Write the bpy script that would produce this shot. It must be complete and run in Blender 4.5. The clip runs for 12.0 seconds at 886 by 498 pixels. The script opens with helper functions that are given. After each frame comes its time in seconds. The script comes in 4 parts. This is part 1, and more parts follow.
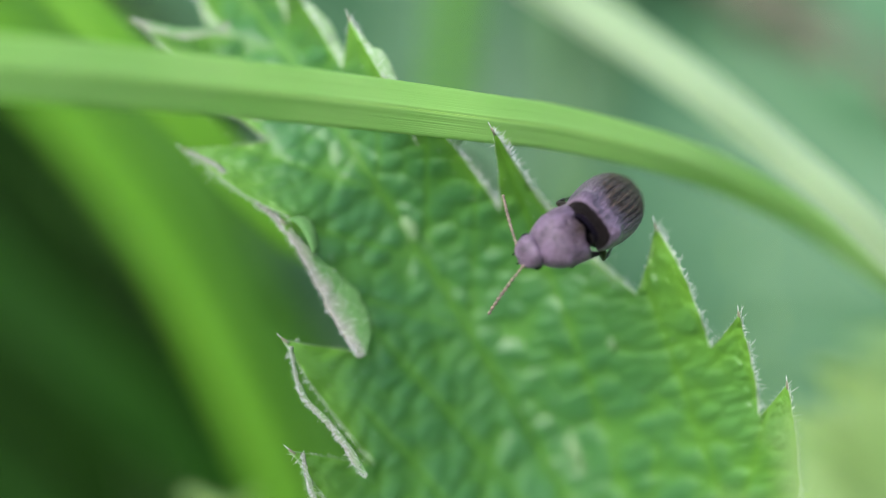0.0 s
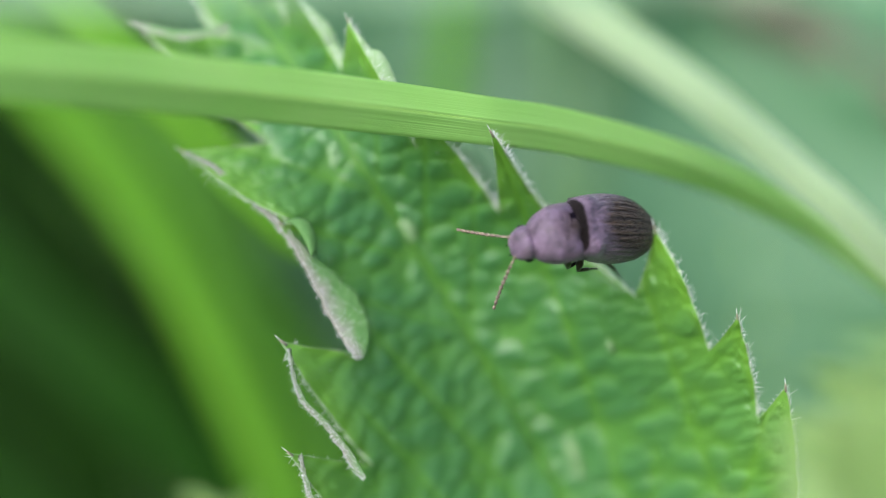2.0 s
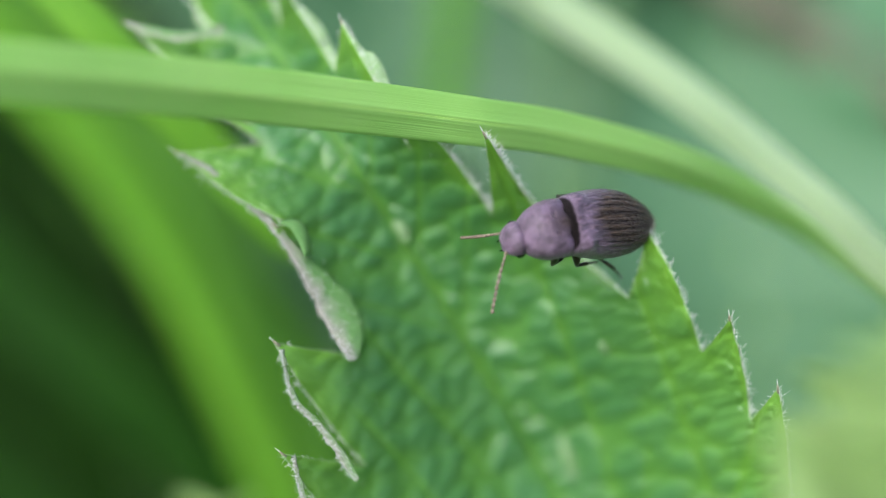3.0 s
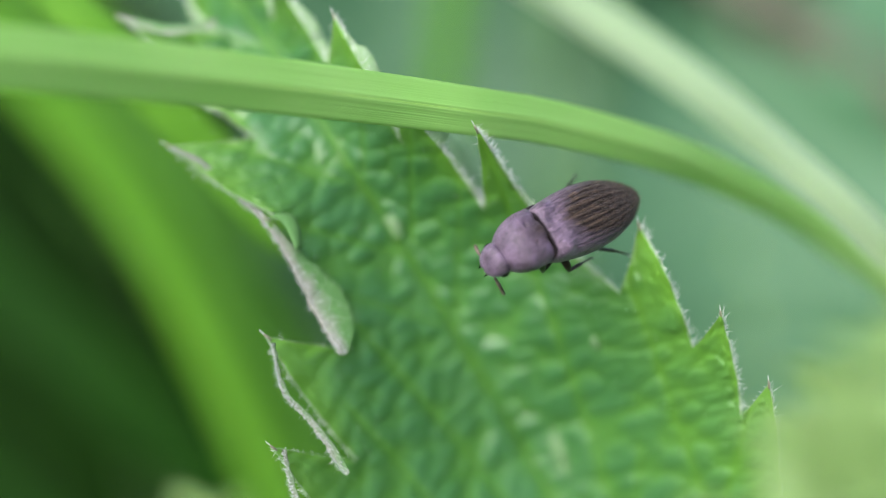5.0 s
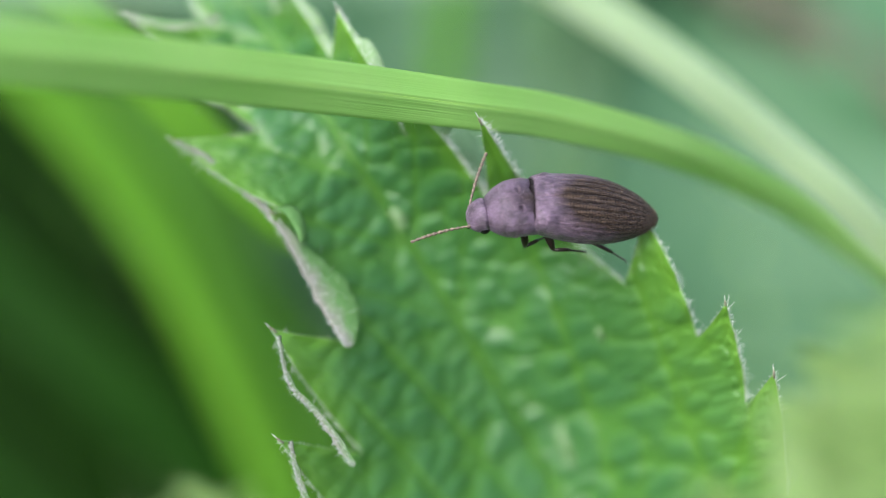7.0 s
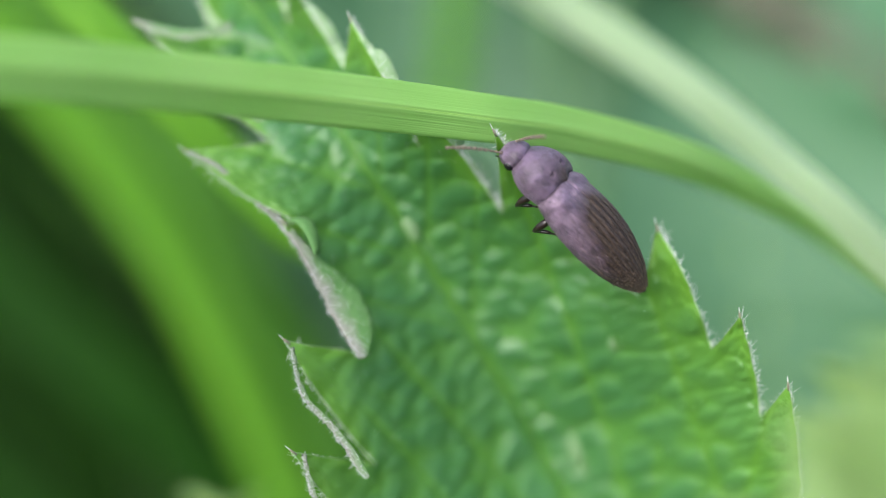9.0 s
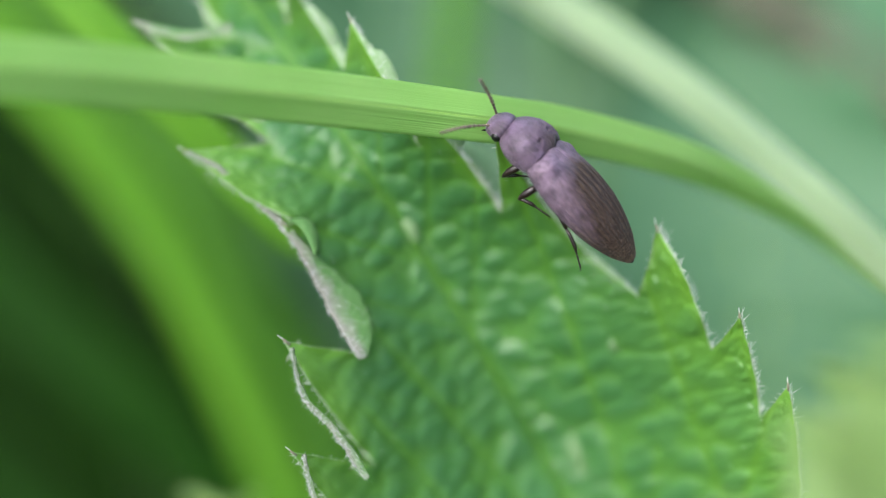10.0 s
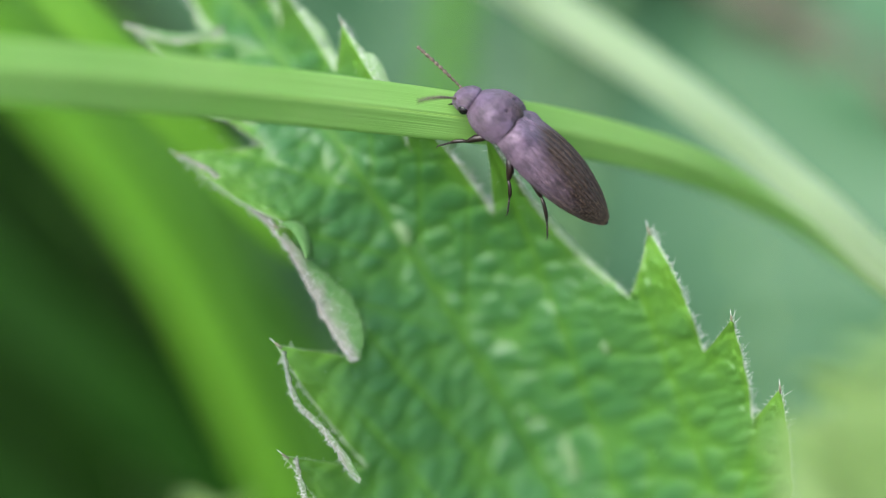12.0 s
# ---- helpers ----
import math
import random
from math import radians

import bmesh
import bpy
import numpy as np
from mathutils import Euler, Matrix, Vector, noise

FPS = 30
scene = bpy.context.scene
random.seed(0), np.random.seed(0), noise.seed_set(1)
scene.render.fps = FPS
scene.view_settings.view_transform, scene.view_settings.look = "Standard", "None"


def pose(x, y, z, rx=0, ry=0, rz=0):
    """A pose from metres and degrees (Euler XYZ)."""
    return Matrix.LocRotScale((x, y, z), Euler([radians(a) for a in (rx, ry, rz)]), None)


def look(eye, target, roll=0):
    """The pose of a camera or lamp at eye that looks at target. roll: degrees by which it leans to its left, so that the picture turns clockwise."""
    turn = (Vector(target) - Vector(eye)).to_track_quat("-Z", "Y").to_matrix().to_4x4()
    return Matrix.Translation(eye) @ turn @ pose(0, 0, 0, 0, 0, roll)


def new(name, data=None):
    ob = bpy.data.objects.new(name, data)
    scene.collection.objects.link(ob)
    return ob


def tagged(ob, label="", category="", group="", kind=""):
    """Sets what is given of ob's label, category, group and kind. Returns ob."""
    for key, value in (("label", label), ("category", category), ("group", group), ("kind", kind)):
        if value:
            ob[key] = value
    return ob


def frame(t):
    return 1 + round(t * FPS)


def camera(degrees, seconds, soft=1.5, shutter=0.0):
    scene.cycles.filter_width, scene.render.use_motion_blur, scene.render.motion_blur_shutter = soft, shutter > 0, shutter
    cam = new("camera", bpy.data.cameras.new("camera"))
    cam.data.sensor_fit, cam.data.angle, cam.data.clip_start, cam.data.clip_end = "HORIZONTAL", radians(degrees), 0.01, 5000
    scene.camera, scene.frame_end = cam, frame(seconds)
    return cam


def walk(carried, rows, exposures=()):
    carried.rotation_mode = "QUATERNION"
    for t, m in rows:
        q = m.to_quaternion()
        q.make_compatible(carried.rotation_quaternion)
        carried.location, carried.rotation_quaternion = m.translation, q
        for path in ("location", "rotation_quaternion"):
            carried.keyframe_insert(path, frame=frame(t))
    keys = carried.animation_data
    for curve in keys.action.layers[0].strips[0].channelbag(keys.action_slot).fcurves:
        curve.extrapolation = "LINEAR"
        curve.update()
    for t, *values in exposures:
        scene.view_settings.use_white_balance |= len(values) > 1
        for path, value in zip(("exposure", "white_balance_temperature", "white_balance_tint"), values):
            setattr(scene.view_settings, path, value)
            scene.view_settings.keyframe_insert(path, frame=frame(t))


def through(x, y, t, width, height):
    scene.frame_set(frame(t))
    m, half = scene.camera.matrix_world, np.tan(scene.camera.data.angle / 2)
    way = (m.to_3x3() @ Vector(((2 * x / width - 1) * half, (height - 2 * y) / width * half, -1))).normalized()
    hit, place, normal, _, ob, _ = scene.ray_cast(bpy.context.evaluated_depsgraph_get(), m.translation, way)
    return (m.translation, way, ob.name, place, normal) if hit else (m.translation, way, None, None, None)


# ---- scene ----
# A close view of a click beetle on a nettle leaf among grass. The stage is the sharp plane of the lens:
# u to the right, v up, d towards the lens, in millimetres; it stands 16 cm over the soil and leans back.
MM = 0.001
PITCH = 32.0
STAGE = pose(0, 0, 0.16, 90 - PITCH, 0, 0)
DIST = 141.2
UNIT = 0.035  # millimetres in the sharp plane for one step of the sway rows

cam = camera(22.0, 12.0, soft=1.1)
cam.data.dof.use_dof = True
cam.data.dof.focus_distance = (DIST - 0.8) * MM
cam.data.dof.aperture_fstop = 7.6

# seconds, sway right, sway down, size, lean
SWAY = [
    (0.0, 0, 0, 1, 0), (0.5, -20, 8.1, 0.999, -0.25), (1.0, 4.2, 1.3, 1, 0), (1.5, 7.4, -5.7, 1, 0.2), (2.0, -2.8, 3.9, 1.001, 0.08),
    (2.5, -2.6, 10.1, 1.0015, 0.06), (2.7, -17.8, 10.5, 1, 0.07), (3.5, -12, 2, 0.999, 0.2), (4.3, -8.8, -4.9, 0.998, 0.3), (4.5, -25, -4.8, 0.997, 0.2),
    (5.0, -30.7, -3.8, 0.999, 0.35), (5.5, -36.8, 0.3, 0.999, -0.1), (6.0, -5.7, -3.8, 1, 0.4), (6.3, -32, -2, 0.998, 0.3), (6.5, -68.8, -0.8, 0.992, 0.25),
    (6.6, -121, -6.9, 0.99, -0.4), (6.7, -65, -29, 0.992, -0.2), (7.0, -22.2, -18.6, 0.997, -0.05), (7.2, -26, -4, 0.998, 0), (8.0, -10, -1, 0.999, 0),
    (9.0, 2.5, 1.8, 0.9995, 0.02), (9.5, 3, 1.6, 0.999, 0.03), (10.0, 2.3, 2.9, 0.9995, 0.02), (10.5, 2.3, 6.2, 0.9993, 0), (11.0, 0.8, 7.7, 0.9993, 0),
    (11.5, -2.7, 5.1, 0.9992, -0.06), (12.0, -12.7, 8.3, 0.9993, -0.11)]


def eye_pose(dx, dy, size, lean):
    """The hand shifts about twice the sway and turns part of it back, as one keeps a lens on its subject."""
    a, b = dx * UNIT, dy * UNIT
    turn = math.degrees(-0.9 / DIST)
    return STAGE @ pose(-1.9 * a * MM, 1.9 * b * MM, DIST / size * MM, turn * b, turn * a, lean)


walk(cam, [(t, eye_pose(dx, dy, size, lean)) for t, dx, dy, size, lean in SWAY])

# ---- light: bright overcast, a wide soft sun behind thin cloud, high over the shoulder ----
SUN_EL, SUN_AZ = 53.0, 222.0
world = bpy.data.worlds.new("sky")
scene.world = world
world.use_nodes = True
wn = world.node_tree
sky = wn.nodes.new("ShaderNodeTexSky")
sky.sky_type = "NISHITA"
sky.sun_disc = False
sky.sun_elevation = radians(SUN_EL)
sky.sun_rotation = radians(SUN_AZ)
sky.dust_density = 3.0
wn.nodes["Background"].inputs["Strength"].default_value = 0.13
wn.links.new(sky.outputs[0], wn.nodes["Background"].inputs[0])
sun = new("sun", bpy.data.lights.new("sun", "SUN"))
sun.data.energy, sun.data.angle, sun.data.color = 2.3, radians(60), (1.0, 0.97, 0.98)
sun.matrix_world = look((0, 0, 0), (-math.sin(radians(SUN_AZ)) * math.cos(radians(SUN_EL)), -math.cos(radians(SUN_AZ)) * math.cos(radians(SUN_EL)), -math.sin(radians(SUN_EL))))
scene.view_settings.exposure = 1.23


# ---- materials ----
class Nodes:
    def __init__(self, name):
        self.mat = bpy.data.materials.new(name)
        self.mat.use_nodes = True
        self.tree = self.mat.node_tree
        self.bsdf = self.tree.nodes["Principled BSDF"]
        self.out = self.tree.nodes["Material Output"]

    def node(self, kind, **inputs):
        n = self.tree.nodes.new(kind)
        for key, value in inputs.items():
            self.put(n, key.replace("_", " "), value)
        return n

    def put(self, n, key, value):
        if isinstance(value, bpy.types.NodeSocket):
            self.tree.links.new(value, n.inputs[key])
        else:
            n.inputs[key].default_value = value

    def noise(self, vector, scale, detail=4.0, rough=0.55):
        n = self.node("ShaderNodeTexNoise", Scale=scale, Detail=detail, Roughness=rough)
        self.tree.links.new(vector, n.inputs["Vector"])
        return n.outputs["Fac"]

    def ramp(self, fac, stops):
        n = self.tree.nodes.new("ShaderNodeValToRGB")
        self.tree.links.new(fac, n.inputs[0])
        while len(n.color_ramp.elements) < len(stops):
            n.color_ramp.elements.new(0.5)
        for e, (p, c) in zip(n.color_ramp.elements, stops):
            e.position, e.color = p, (*c, 1) if len(c) == 3 else c
        return n.outputs["Color"]

    def mix(self, fac, a, b):
        n = self.tree.nodes.new("ShaderNodeMix")
        n.data_type = "RGBA"
        for i, v in ((0, fac), (6, a), (7, b)):
            if isinstance(v, bpy.types.NodeSocket):
                self.tree.links.new(v, n.inputs[i])
            else:
                n.inputs[i].default_value = v if i == 0 else (*v, 1)
        return n.outputs[2]

    def math(self, op, a, b=0.0):
        n = self.tree.nodes.new("ShaderNodeMath")
        n.operation = op
        for i, v in ((0, a), (1, b)):
            if isinstance(v, bpy.types.NodeSocket):
                self.tree.links.new(v, n.inputs[i])
            else:
                n.inputs[i].default_value = v
        return n.outputs[0]

    def coords(self, which="Object", scale=(1, 1, 1)):
        tc = self.tree.nodes.new("ShaderNodeTexCoord")
        mp = self.node("ShaderNodeMapping", Scale=scale)
        self.tree.links.new(tc.outputs[which], mp.inputs["Vector"])
        return mp.outputs["Vector"]

    def uv(self, name, scale=(1, 1, 1)):
        u = self.tree.nodes.new("ShaderNodeUVMap")
        u.uv_map = name
        mp = self.node("ShaderNodeMapping", Scale=scale)
        self.tree.links.new(u.outputs[0], mp.inputs["Vector"])
        return mp.outputs["Vector"]

    def split(self, vector):
        n = self.tree.nodes.new("ShaderNodeSeparateXYZ")
        self.tree.links.new(vector, n.inputs[0])
        return n.outputs

    def bump(self, height, strength, distance):
        n = self.node("ShaderNodeBump", Strength=strength, Distance=distance)
        self.tree.links.new(height, n.inputs["Height"])
        return n.outputs["Normal"]

    def finish(self, color, rough, normal=None, through=0.0, through_color=None, spec=0.5):
        self.put(self.bsdf, "Base Color", color if isinstance(color, bpy.types.NodeSocket) else (*color, 1))
        self.put(self.bsdf, "Roughness", rough)
        self.put(self.bsdf, "Specular IOR Level", spec)
        if normal:
            self.put(self.bsdf, "Normal", normal)
        if through:
            tr = self.tree.nodes.new("ShaderNodeBsdfTranslucent")
            self.put(tr, "Color", through_color if isinstance(through_color, bpy.types.NodeSocket) else (*through_color, 1))
            mx = self.tree.nodes.new("ShaderNodeMixShader")
            mx.inputs[0].default_value = through
            self.tree.links.new(self.bsdf.outputs[0], mx.inputs[1])
            self.tree.links.new(tr.outputs[0], mx.inputs[2])
            self.tree.links.new(mx.outputs[0], self.out.inputs[0])
        return self.mat


def grass_material(name, dark, light, glow, rough=0.42, spec=0.4, through=0.35):
    """A grass blade: fine ribs along its length, a pale midrib, blotches."""
    n = Nodes(name)
    ribs = n.noise(n.uv("UVMap", (9000, 60, 1)), 1.0, 2.0)
    blotch = n.noise(n.uv("UVMap", (250, 90, 1)), 1.0, 4.0)
    base = n.mix(n.ramp(blotch, [(0.3, (0, 0, 0)), (0.7, (1, 1, 1))]), dark, light)
    col = n.mix(n.math("MULTIPLY", n.ramp(ribs, [(0.38, (0, 0, 0)), (0.66, (1, 1, 1))]), 0.6), base, light)
    return n.finish(col, rough, n.bump(ribs, 0.9, 0.00008), through, glow, spec)


def leaf_material():
    """The nettle leaf: quilted green cells, yellow-green veins, a fine matt down."""
    n = Nodes("nettle_leaf_green")
    veins = n.split(n.uv("veins"))
    fine = n.noise(n.coords(), 5200, 3.0)
    patch = n.noise(n.coords(), 320, 3.0)
    cells = n.node("ShaderNodeTexVoronoi", Scale=1900.0)
    cells.feature = "DISTANCE_TO_EDGE"
    n.tree.links.new(n.coords(), cells.inputs["Vector"])
    net = n.ramp(cells.outputs["Distance"], [(0.0, (1, 1, 1)), (0.16, (0, 0, 0))])
    green = n.mix(n.ramp(patch, [(0.3, (0, 0, 0)), (0.7, (1, 1, 1))]), (0.050, 0.170, 0.056), (0.078, 0.232, 0.084))
    green = n.mix(n.math("MULTIPLY", fine, 0.5), green, (0.05, 0.19, 0.045))
    green = n.mix(n.math("MULTIPLY", net, 0.08), green, (0.15, 0.35, 0.08))
    col = n.mix(n.math("MULTIPLY", veins[0], 0.6), green, (0.12, 0.31, 0.018))
    h = n.math("ADD", n.math("MULTIPLY", fine, 0.35), n.math("MULTIPLY", net, -0.18))
    col = n.mix(n.math("MULTIPLY", veins[1], 0.85), col, (0.165, 0.38, 0.035))
    return n.finish(col, 0.36, n.bump(h, 0.36, 0.0001), 0.36, (0.19, 0.45, 0.07), 0.75)


def margin_material():
    """The turned margin: green next to the leaf's face, pinkish grey down towards its rim, in uneven patches."""
    n = Nodes("nettle_leaf_turned_margin")
    across = n.split(n.uv("across"))[0]
    patch, fine = n.noise(n.coords(), 900, 4.0), n.noise(n.coords(), 5000, 3.0)
    where = n.math("ADD", across, n.math("MULTIPLY", n.math("SUBTRACT", patch, 0.5), 0.9))
    rim = n.mix(fine, (0.20, 0.225, 0.175), (0.39, 0.37, 0.345))
    face = n.mix(fine, (0.085, 0.225, 0.06), (0.16, 0.31, 0.115))
    col = n.mix(n.ramp(where, [(0.12, (0, 0, 0)), (0.58, (1, 1, 1))]), rim, face)
    return n.finish(col, 0.7, n.bump(fine, 0.5, 0.0001), 0.25, (0.25, 0.42, 0.14), 0.12)


def plain_plant(name, a, b, scale, rough=0.5, through=0.3, glow=(0.2, 0.4, 0.08), spec=0.4):
    n = Nodes(name)
    v = n.noise(n.coords(), scale, 5.0)
    col = n.mix(n.ramp(v, [(0.3, (0, 0, 0)), (0.7, (1, 1, 1))]), a, b)
    return n.finish(col, rough, n.bump(v, 0.3, 0.0003), through, glow, spec)


def beetle_material(name, cuticle, down, glint, lilac_ends, rough=0.4, patch_size=700.0, rows=0.0, rear=0.0, rim=None):
    """Dark brown cuticle under a fine down whose lilac sheen is painted into the colour. The row of three says where
    along and across the body (metres) this sheen ends and leaves dark, speckled cuticle.
    """
    n = Nodes(name)
    c = n.coords()
    x, y, z = n.split(c)
    dash = n.noise(n.coords("Object", (0.6, 3.6, 3.0)), 2300, 4.0, 0.65)
    grain = n.noise(n.coords("Object", (0.22, 1.7, 1.7)), 7000, 2.0, 0.7)
    patch = n.noise(c, patch_size, 4.0)
    x0, x1, wide = lilac_ends
    along = n.math("MULTIPLY", n.math("SUBTRACT", x, x0), 1 / (x1 - x0))
    across = n.math("SUBTRACT", 1.0, n.math("MULTIPLY", n.math("ABSOLUTE", y), 1 / wide))
    along = n.math("MINIMUM", n.math("MAXIMUM", along, 0.0), 1.0)
    quick = n.math("MINIMUM", n.math("MULTIPLY", along, 2.2), 1.0)
    # the painted sheen fades out along the back and towards the rear
    lilac_loss = n.math("ADD", n.math("MULTIPLY", quick, n.math("MAXIMUM", across, 0.0)), n.math("MULTIPLY", along, rear))
    lilac_loss = n.math("ADD", n.math("MULTIPLY", lilac_loss, 1.5), n.math("MULTIPLY", n.math("SUBTRACT", patch, 0.5), 1.1))
    lilac_loss = n.math("ADD", lilac_loss, n.math("MULTIPLY", n.math("SUBTRACT", dash, 0.5), 0.5))
    pit = n.ramp(grain, [(0.40, (0.8, 0.8, 0.8)), (0.66, (0.1, 0.1, 0.1))])
    rough_skin = n.mix(pit, glint, cuticle)
    cloud = n.ramp(patch, [(0.36, (1, 1, 1)), (0.56, (0, 0, 0))])
    soft = n.mix(n.math("MULTIPLY", pit, 0.68), n.mix(n.math("MULTIPLY", cloud, 0.65), down, cuticle), cuticle)
    spots = n.noise(n.coords("Object", (0.7, 1.2, 1.2)), 3600, 2.0, 0.5)
    soft = n.mix(n.math("MULTIPLY", n.ramp(spots, [(0.56, (0, 0, 0)), (0.64, (1, 1, 1))]), 0.5), soft, cuticle)
    lilac_gone = n.ramp(lilac_loss, [(0.16, (0, 0, 0)), (0.9, (1, 1, 1))])
    col = n.mix(lilac_gone, soft, rough_skin)
    if rows:
        skin = n.split(n.uv("skin"))
        line = n.math("POWER", n.math("ABSOLUTE", n.math("COSINE", n.math("MULTIPLY", skin[0], 15.0))), 5.0)
        fade = n.math("MINIMUM", n.math("MAXIMUM", n.math("MULTIPLY", n.math("SUBTRACT", -0.7, skin[1]), 0.5), 0.12), 1.0)
        dots = n.math("ADD", 0.75, n.math("MULTIPLY", n.math("SINE", n.math("MULTIPLY", skin[1], 26.0)), 0.25))
        fade = n.math("MULTIPLY", fade, n.math("ADD", 0.08, n.math("MULTIPLY", lilac_gone, 0.85)))
        grains = n.math("POWER", n.math("ABSOLUTE", n.math("SINE", n.math("MULTIPLY", skin[0], 15.0))), 3.0)
        grains = n.math("MULTIPLY", n.math("MULTIPLY", grains, lilac_gone), n.math("GREATER_THAN", n.math("ADD", dash, n.math("MULTIPLY", n.math("SINE", n.math("MULTIPLY", skin[1], 31.0)), 0.06)), 0.53))
        col = n.mix(n.math("MULTIPLY", grains, 0.55), col, tuple(2.3 * k for k in glint))
        col = n.mix(n.math("MULTIPLY", n.math("MULTIPLY", line, fade), n.math("MULTIPLY", dots, rows)), col, cuticle)
    if rim:
        edge = n.math("MULTIPLY", n.math("SUBTRACT", n.math("ADD", x, n.math("MULTIPLY", n.math("SUBTRACT", patch, 0.5), 0.0003)), rim[0]), 1 / (rim[1] - rim[0]))
        edge = n.math("MINIMUM", n.math("MAXIMUM", edge, 0.0), 1.0)
        col, lilac_gone = n.mix(edge, col, cuticle), n.math("MAXIMUM", lilac_gone, edge)
    h = n.math("MULTIPLY", n.math("ADD", n.math("MULTIPLY", grain, 1.8), n.math("MULTIPLY", pit, -0.4)), n.math("ADD", n.math("MULTIPLY", lilac_gone, 0.7), 0.45))
    h = n.math("ADD", h, n.math("MULTIPLY", dash, -0.9))
    n.put(n.bsdf, "Sheen Weight", 0.06)
    n.put(n.bsdf, "Sheen Roughness", 0.3)
    n.put(n.bsdf, "Sheen Tint", (0.90, 0.82, 0.95, 1))
    n.put(n.bsdf, "Specular Tint", (1.0, 0.9, 1.0, 1))
    n.put(n.bsdf, "Coat Weight", n.math("SUBTRACT", 0.24, n.math("MULTIPLY", lilac_gone, 0.22)))
    n.put(n.bsdf, "Coat Roughness", 0.4)
    return n.finish(col, rough, n.bump(h, 0.85, 0.00012), 0.0, None, n.math("SUBTRACT", 0.6, n.math("MULTIPLY", lilac_gone, 0.48)))


def dark_material(name, col, rough=0.3):
    n = Nodes(name)
    v = n.noise(n.coords(), 5000, 3.0)
    return n.finish(n.mix(v, col, tuple(min(1, 2.2 * k) for k in col)), rough, n.bump(v, 0.3, 0.00003))


M_LEAF = leaf_material()
M_UNDER = plain_plant("nettle_leaf_pale_margin", (0.17, 0.33, 0.11), (0.33, 0.45, 0.28), 1600, 0.6, 0.25, (0.4, 0.5, 0.3))
M_CURL = margin_material()
M_SCAR = plain_plant("leaf_scar_pale", (0.11, 0.225, 0.08), (0.18, 0.285, 0.135), 1500, 0.5, 0.1, (0.3, 0.4, 0.2))
M_HAIR = plain_plant("nettle_hair", (0.75, 0.78, 0.74), (0.85, 0.87, 0.85), 900, 0.35, 0.4, (0.7, 0.75, 0.65))
M_TIP = plain_plant("tooth_tip_brown", (0.20, 0.19, 0.12), (0.32, 0.30, 0.22), 900, 0.5, 0.1, (0.4, 0.3, 0.2))
M_BLADE = grass_material("grass_blade_green", (0.21, 0.46, 0.095), (0.335, 0.59, 0.175), (0.40, 0.65, 0.17), 0.42, 0.4, 0.45)
M_RIB = grass_material("grass_midrib_yellow_green", (0.32, 0.57, 0.11), (0.42, 0.66, 0.17), (0.4, 0.65, 0.14), 0.4, 0.4, 0.3)
M_PALE = grass_material("grass_blade_pale", (0.42, 0.60, 0.32), (0.54, 0.70, 0.44), (0.52, 0.68, 0.40), 0.45, 0.4)
M_NEAR = grass_material("grass_blade_whitish", (0.17, 0.33, 0.17), (0.235, 0.405, 0.24), (0.24, 0.42, 0.23), 0.4, 0.5)
M_BROAD = grass_material("grass_blade_bright", (0.088, 0.265, 0.016), (0.13, 0.34, 0.027), (0.165, 0.38, 0.024), 0.5, 0.25)
M_MID = grass_material("grass_blade_mid", (0.055, 0.19, 0.014), (0.085, 0.245, 0.025), (0.10, 0.30, 0.02), 0.55, 0.25)
# the next two greens are darkened to stand for shade in the sward
M_BAND = grass_material("grass_blade_painted_shade", (0.006, 0.038, 0.0015), (0.012, 0.060, 0.003), (0.02, 0.085, 0.003), 0.6, 0.12)
M_DEEP = grass_material("grass_blade_deep_shade", (0.005, 0.025, 0.0012), (0.011, 0.047, 0.0025), (0.024, 0.085, 0.004), 0.6, 0.12)
M_BLUE = plain_plant("dock_leaf_blue_green", (0.036, 0.112, 0.046), (0.058, 0.146, 0.072), 60, 0.6, 0.2, (0.1, 0.3, 0.1))
M_MINT = plain_plant("dock_leaf_light", (0.055, 0.156, 0.066), (0.082, 0.198, 0.097), 60, 0.55, 0.2, (0.12, 0.3, 0.12))
M_LIME = plain_plant("herb_leaf_lime", (0.155, 0.285, 0.07), (0.25, 0.38, 0.14), 300, 0.45, 0.35, (0.35, 0.55, 0.12))
M_GREENSTALK = plain_plant("far_stalk_green", (0.05, 0.13, 0.045), (0.08, 0.17, 0.06), 200, 0.7, 0.1, (0.2, 0.18, 0.1))
M_STALK = plain_plant("dry_stalk", (0.085, 0.095, 0.06), (0.12, 0.12, 0.08), 200, 0.7, 0.1, (0.2, 0.18, 0.1))
# soil and moss colours cut to near black in place of the grass's shade
M_SOIL = plain_plant("soil_and_moss_shade", (0.006, 0.008, 0.004), (0.010, 0.02, 0.006), 90, 0.9, 0.0, spec=0.05)
M_ELYTRA = beetle_material("beetle_elytra_brown", (0.007, 0.005, 0.004), (0.275, 0.188, 0.272), (0.078, 0.055, 0.040), (-0.0005, -0.0050, 0.0022), 0.32, 600.0, 1.0, 0.32, (0.00017, 0.00028))
M_PRONOTUM = beetle_material("beetle_pronotum_lilac_brown", (0.014, 0.010, 0.010), (0.21, 0.143, 0.225), (0.09, 0.066, 0.052), (0.0024, -0.005, 0.0013), 0.34, 1300.0, 0.0, 0.0, (0.00012, 0.00004))
M_WAIST = dark_material("beetle_waist_violet_black", (0.005, 0.0035, 0.007), 0.2)
M_CHITIN = dark_material("beetle_black_chitin", (0.004, 0.0035, 0.004), 0.25)
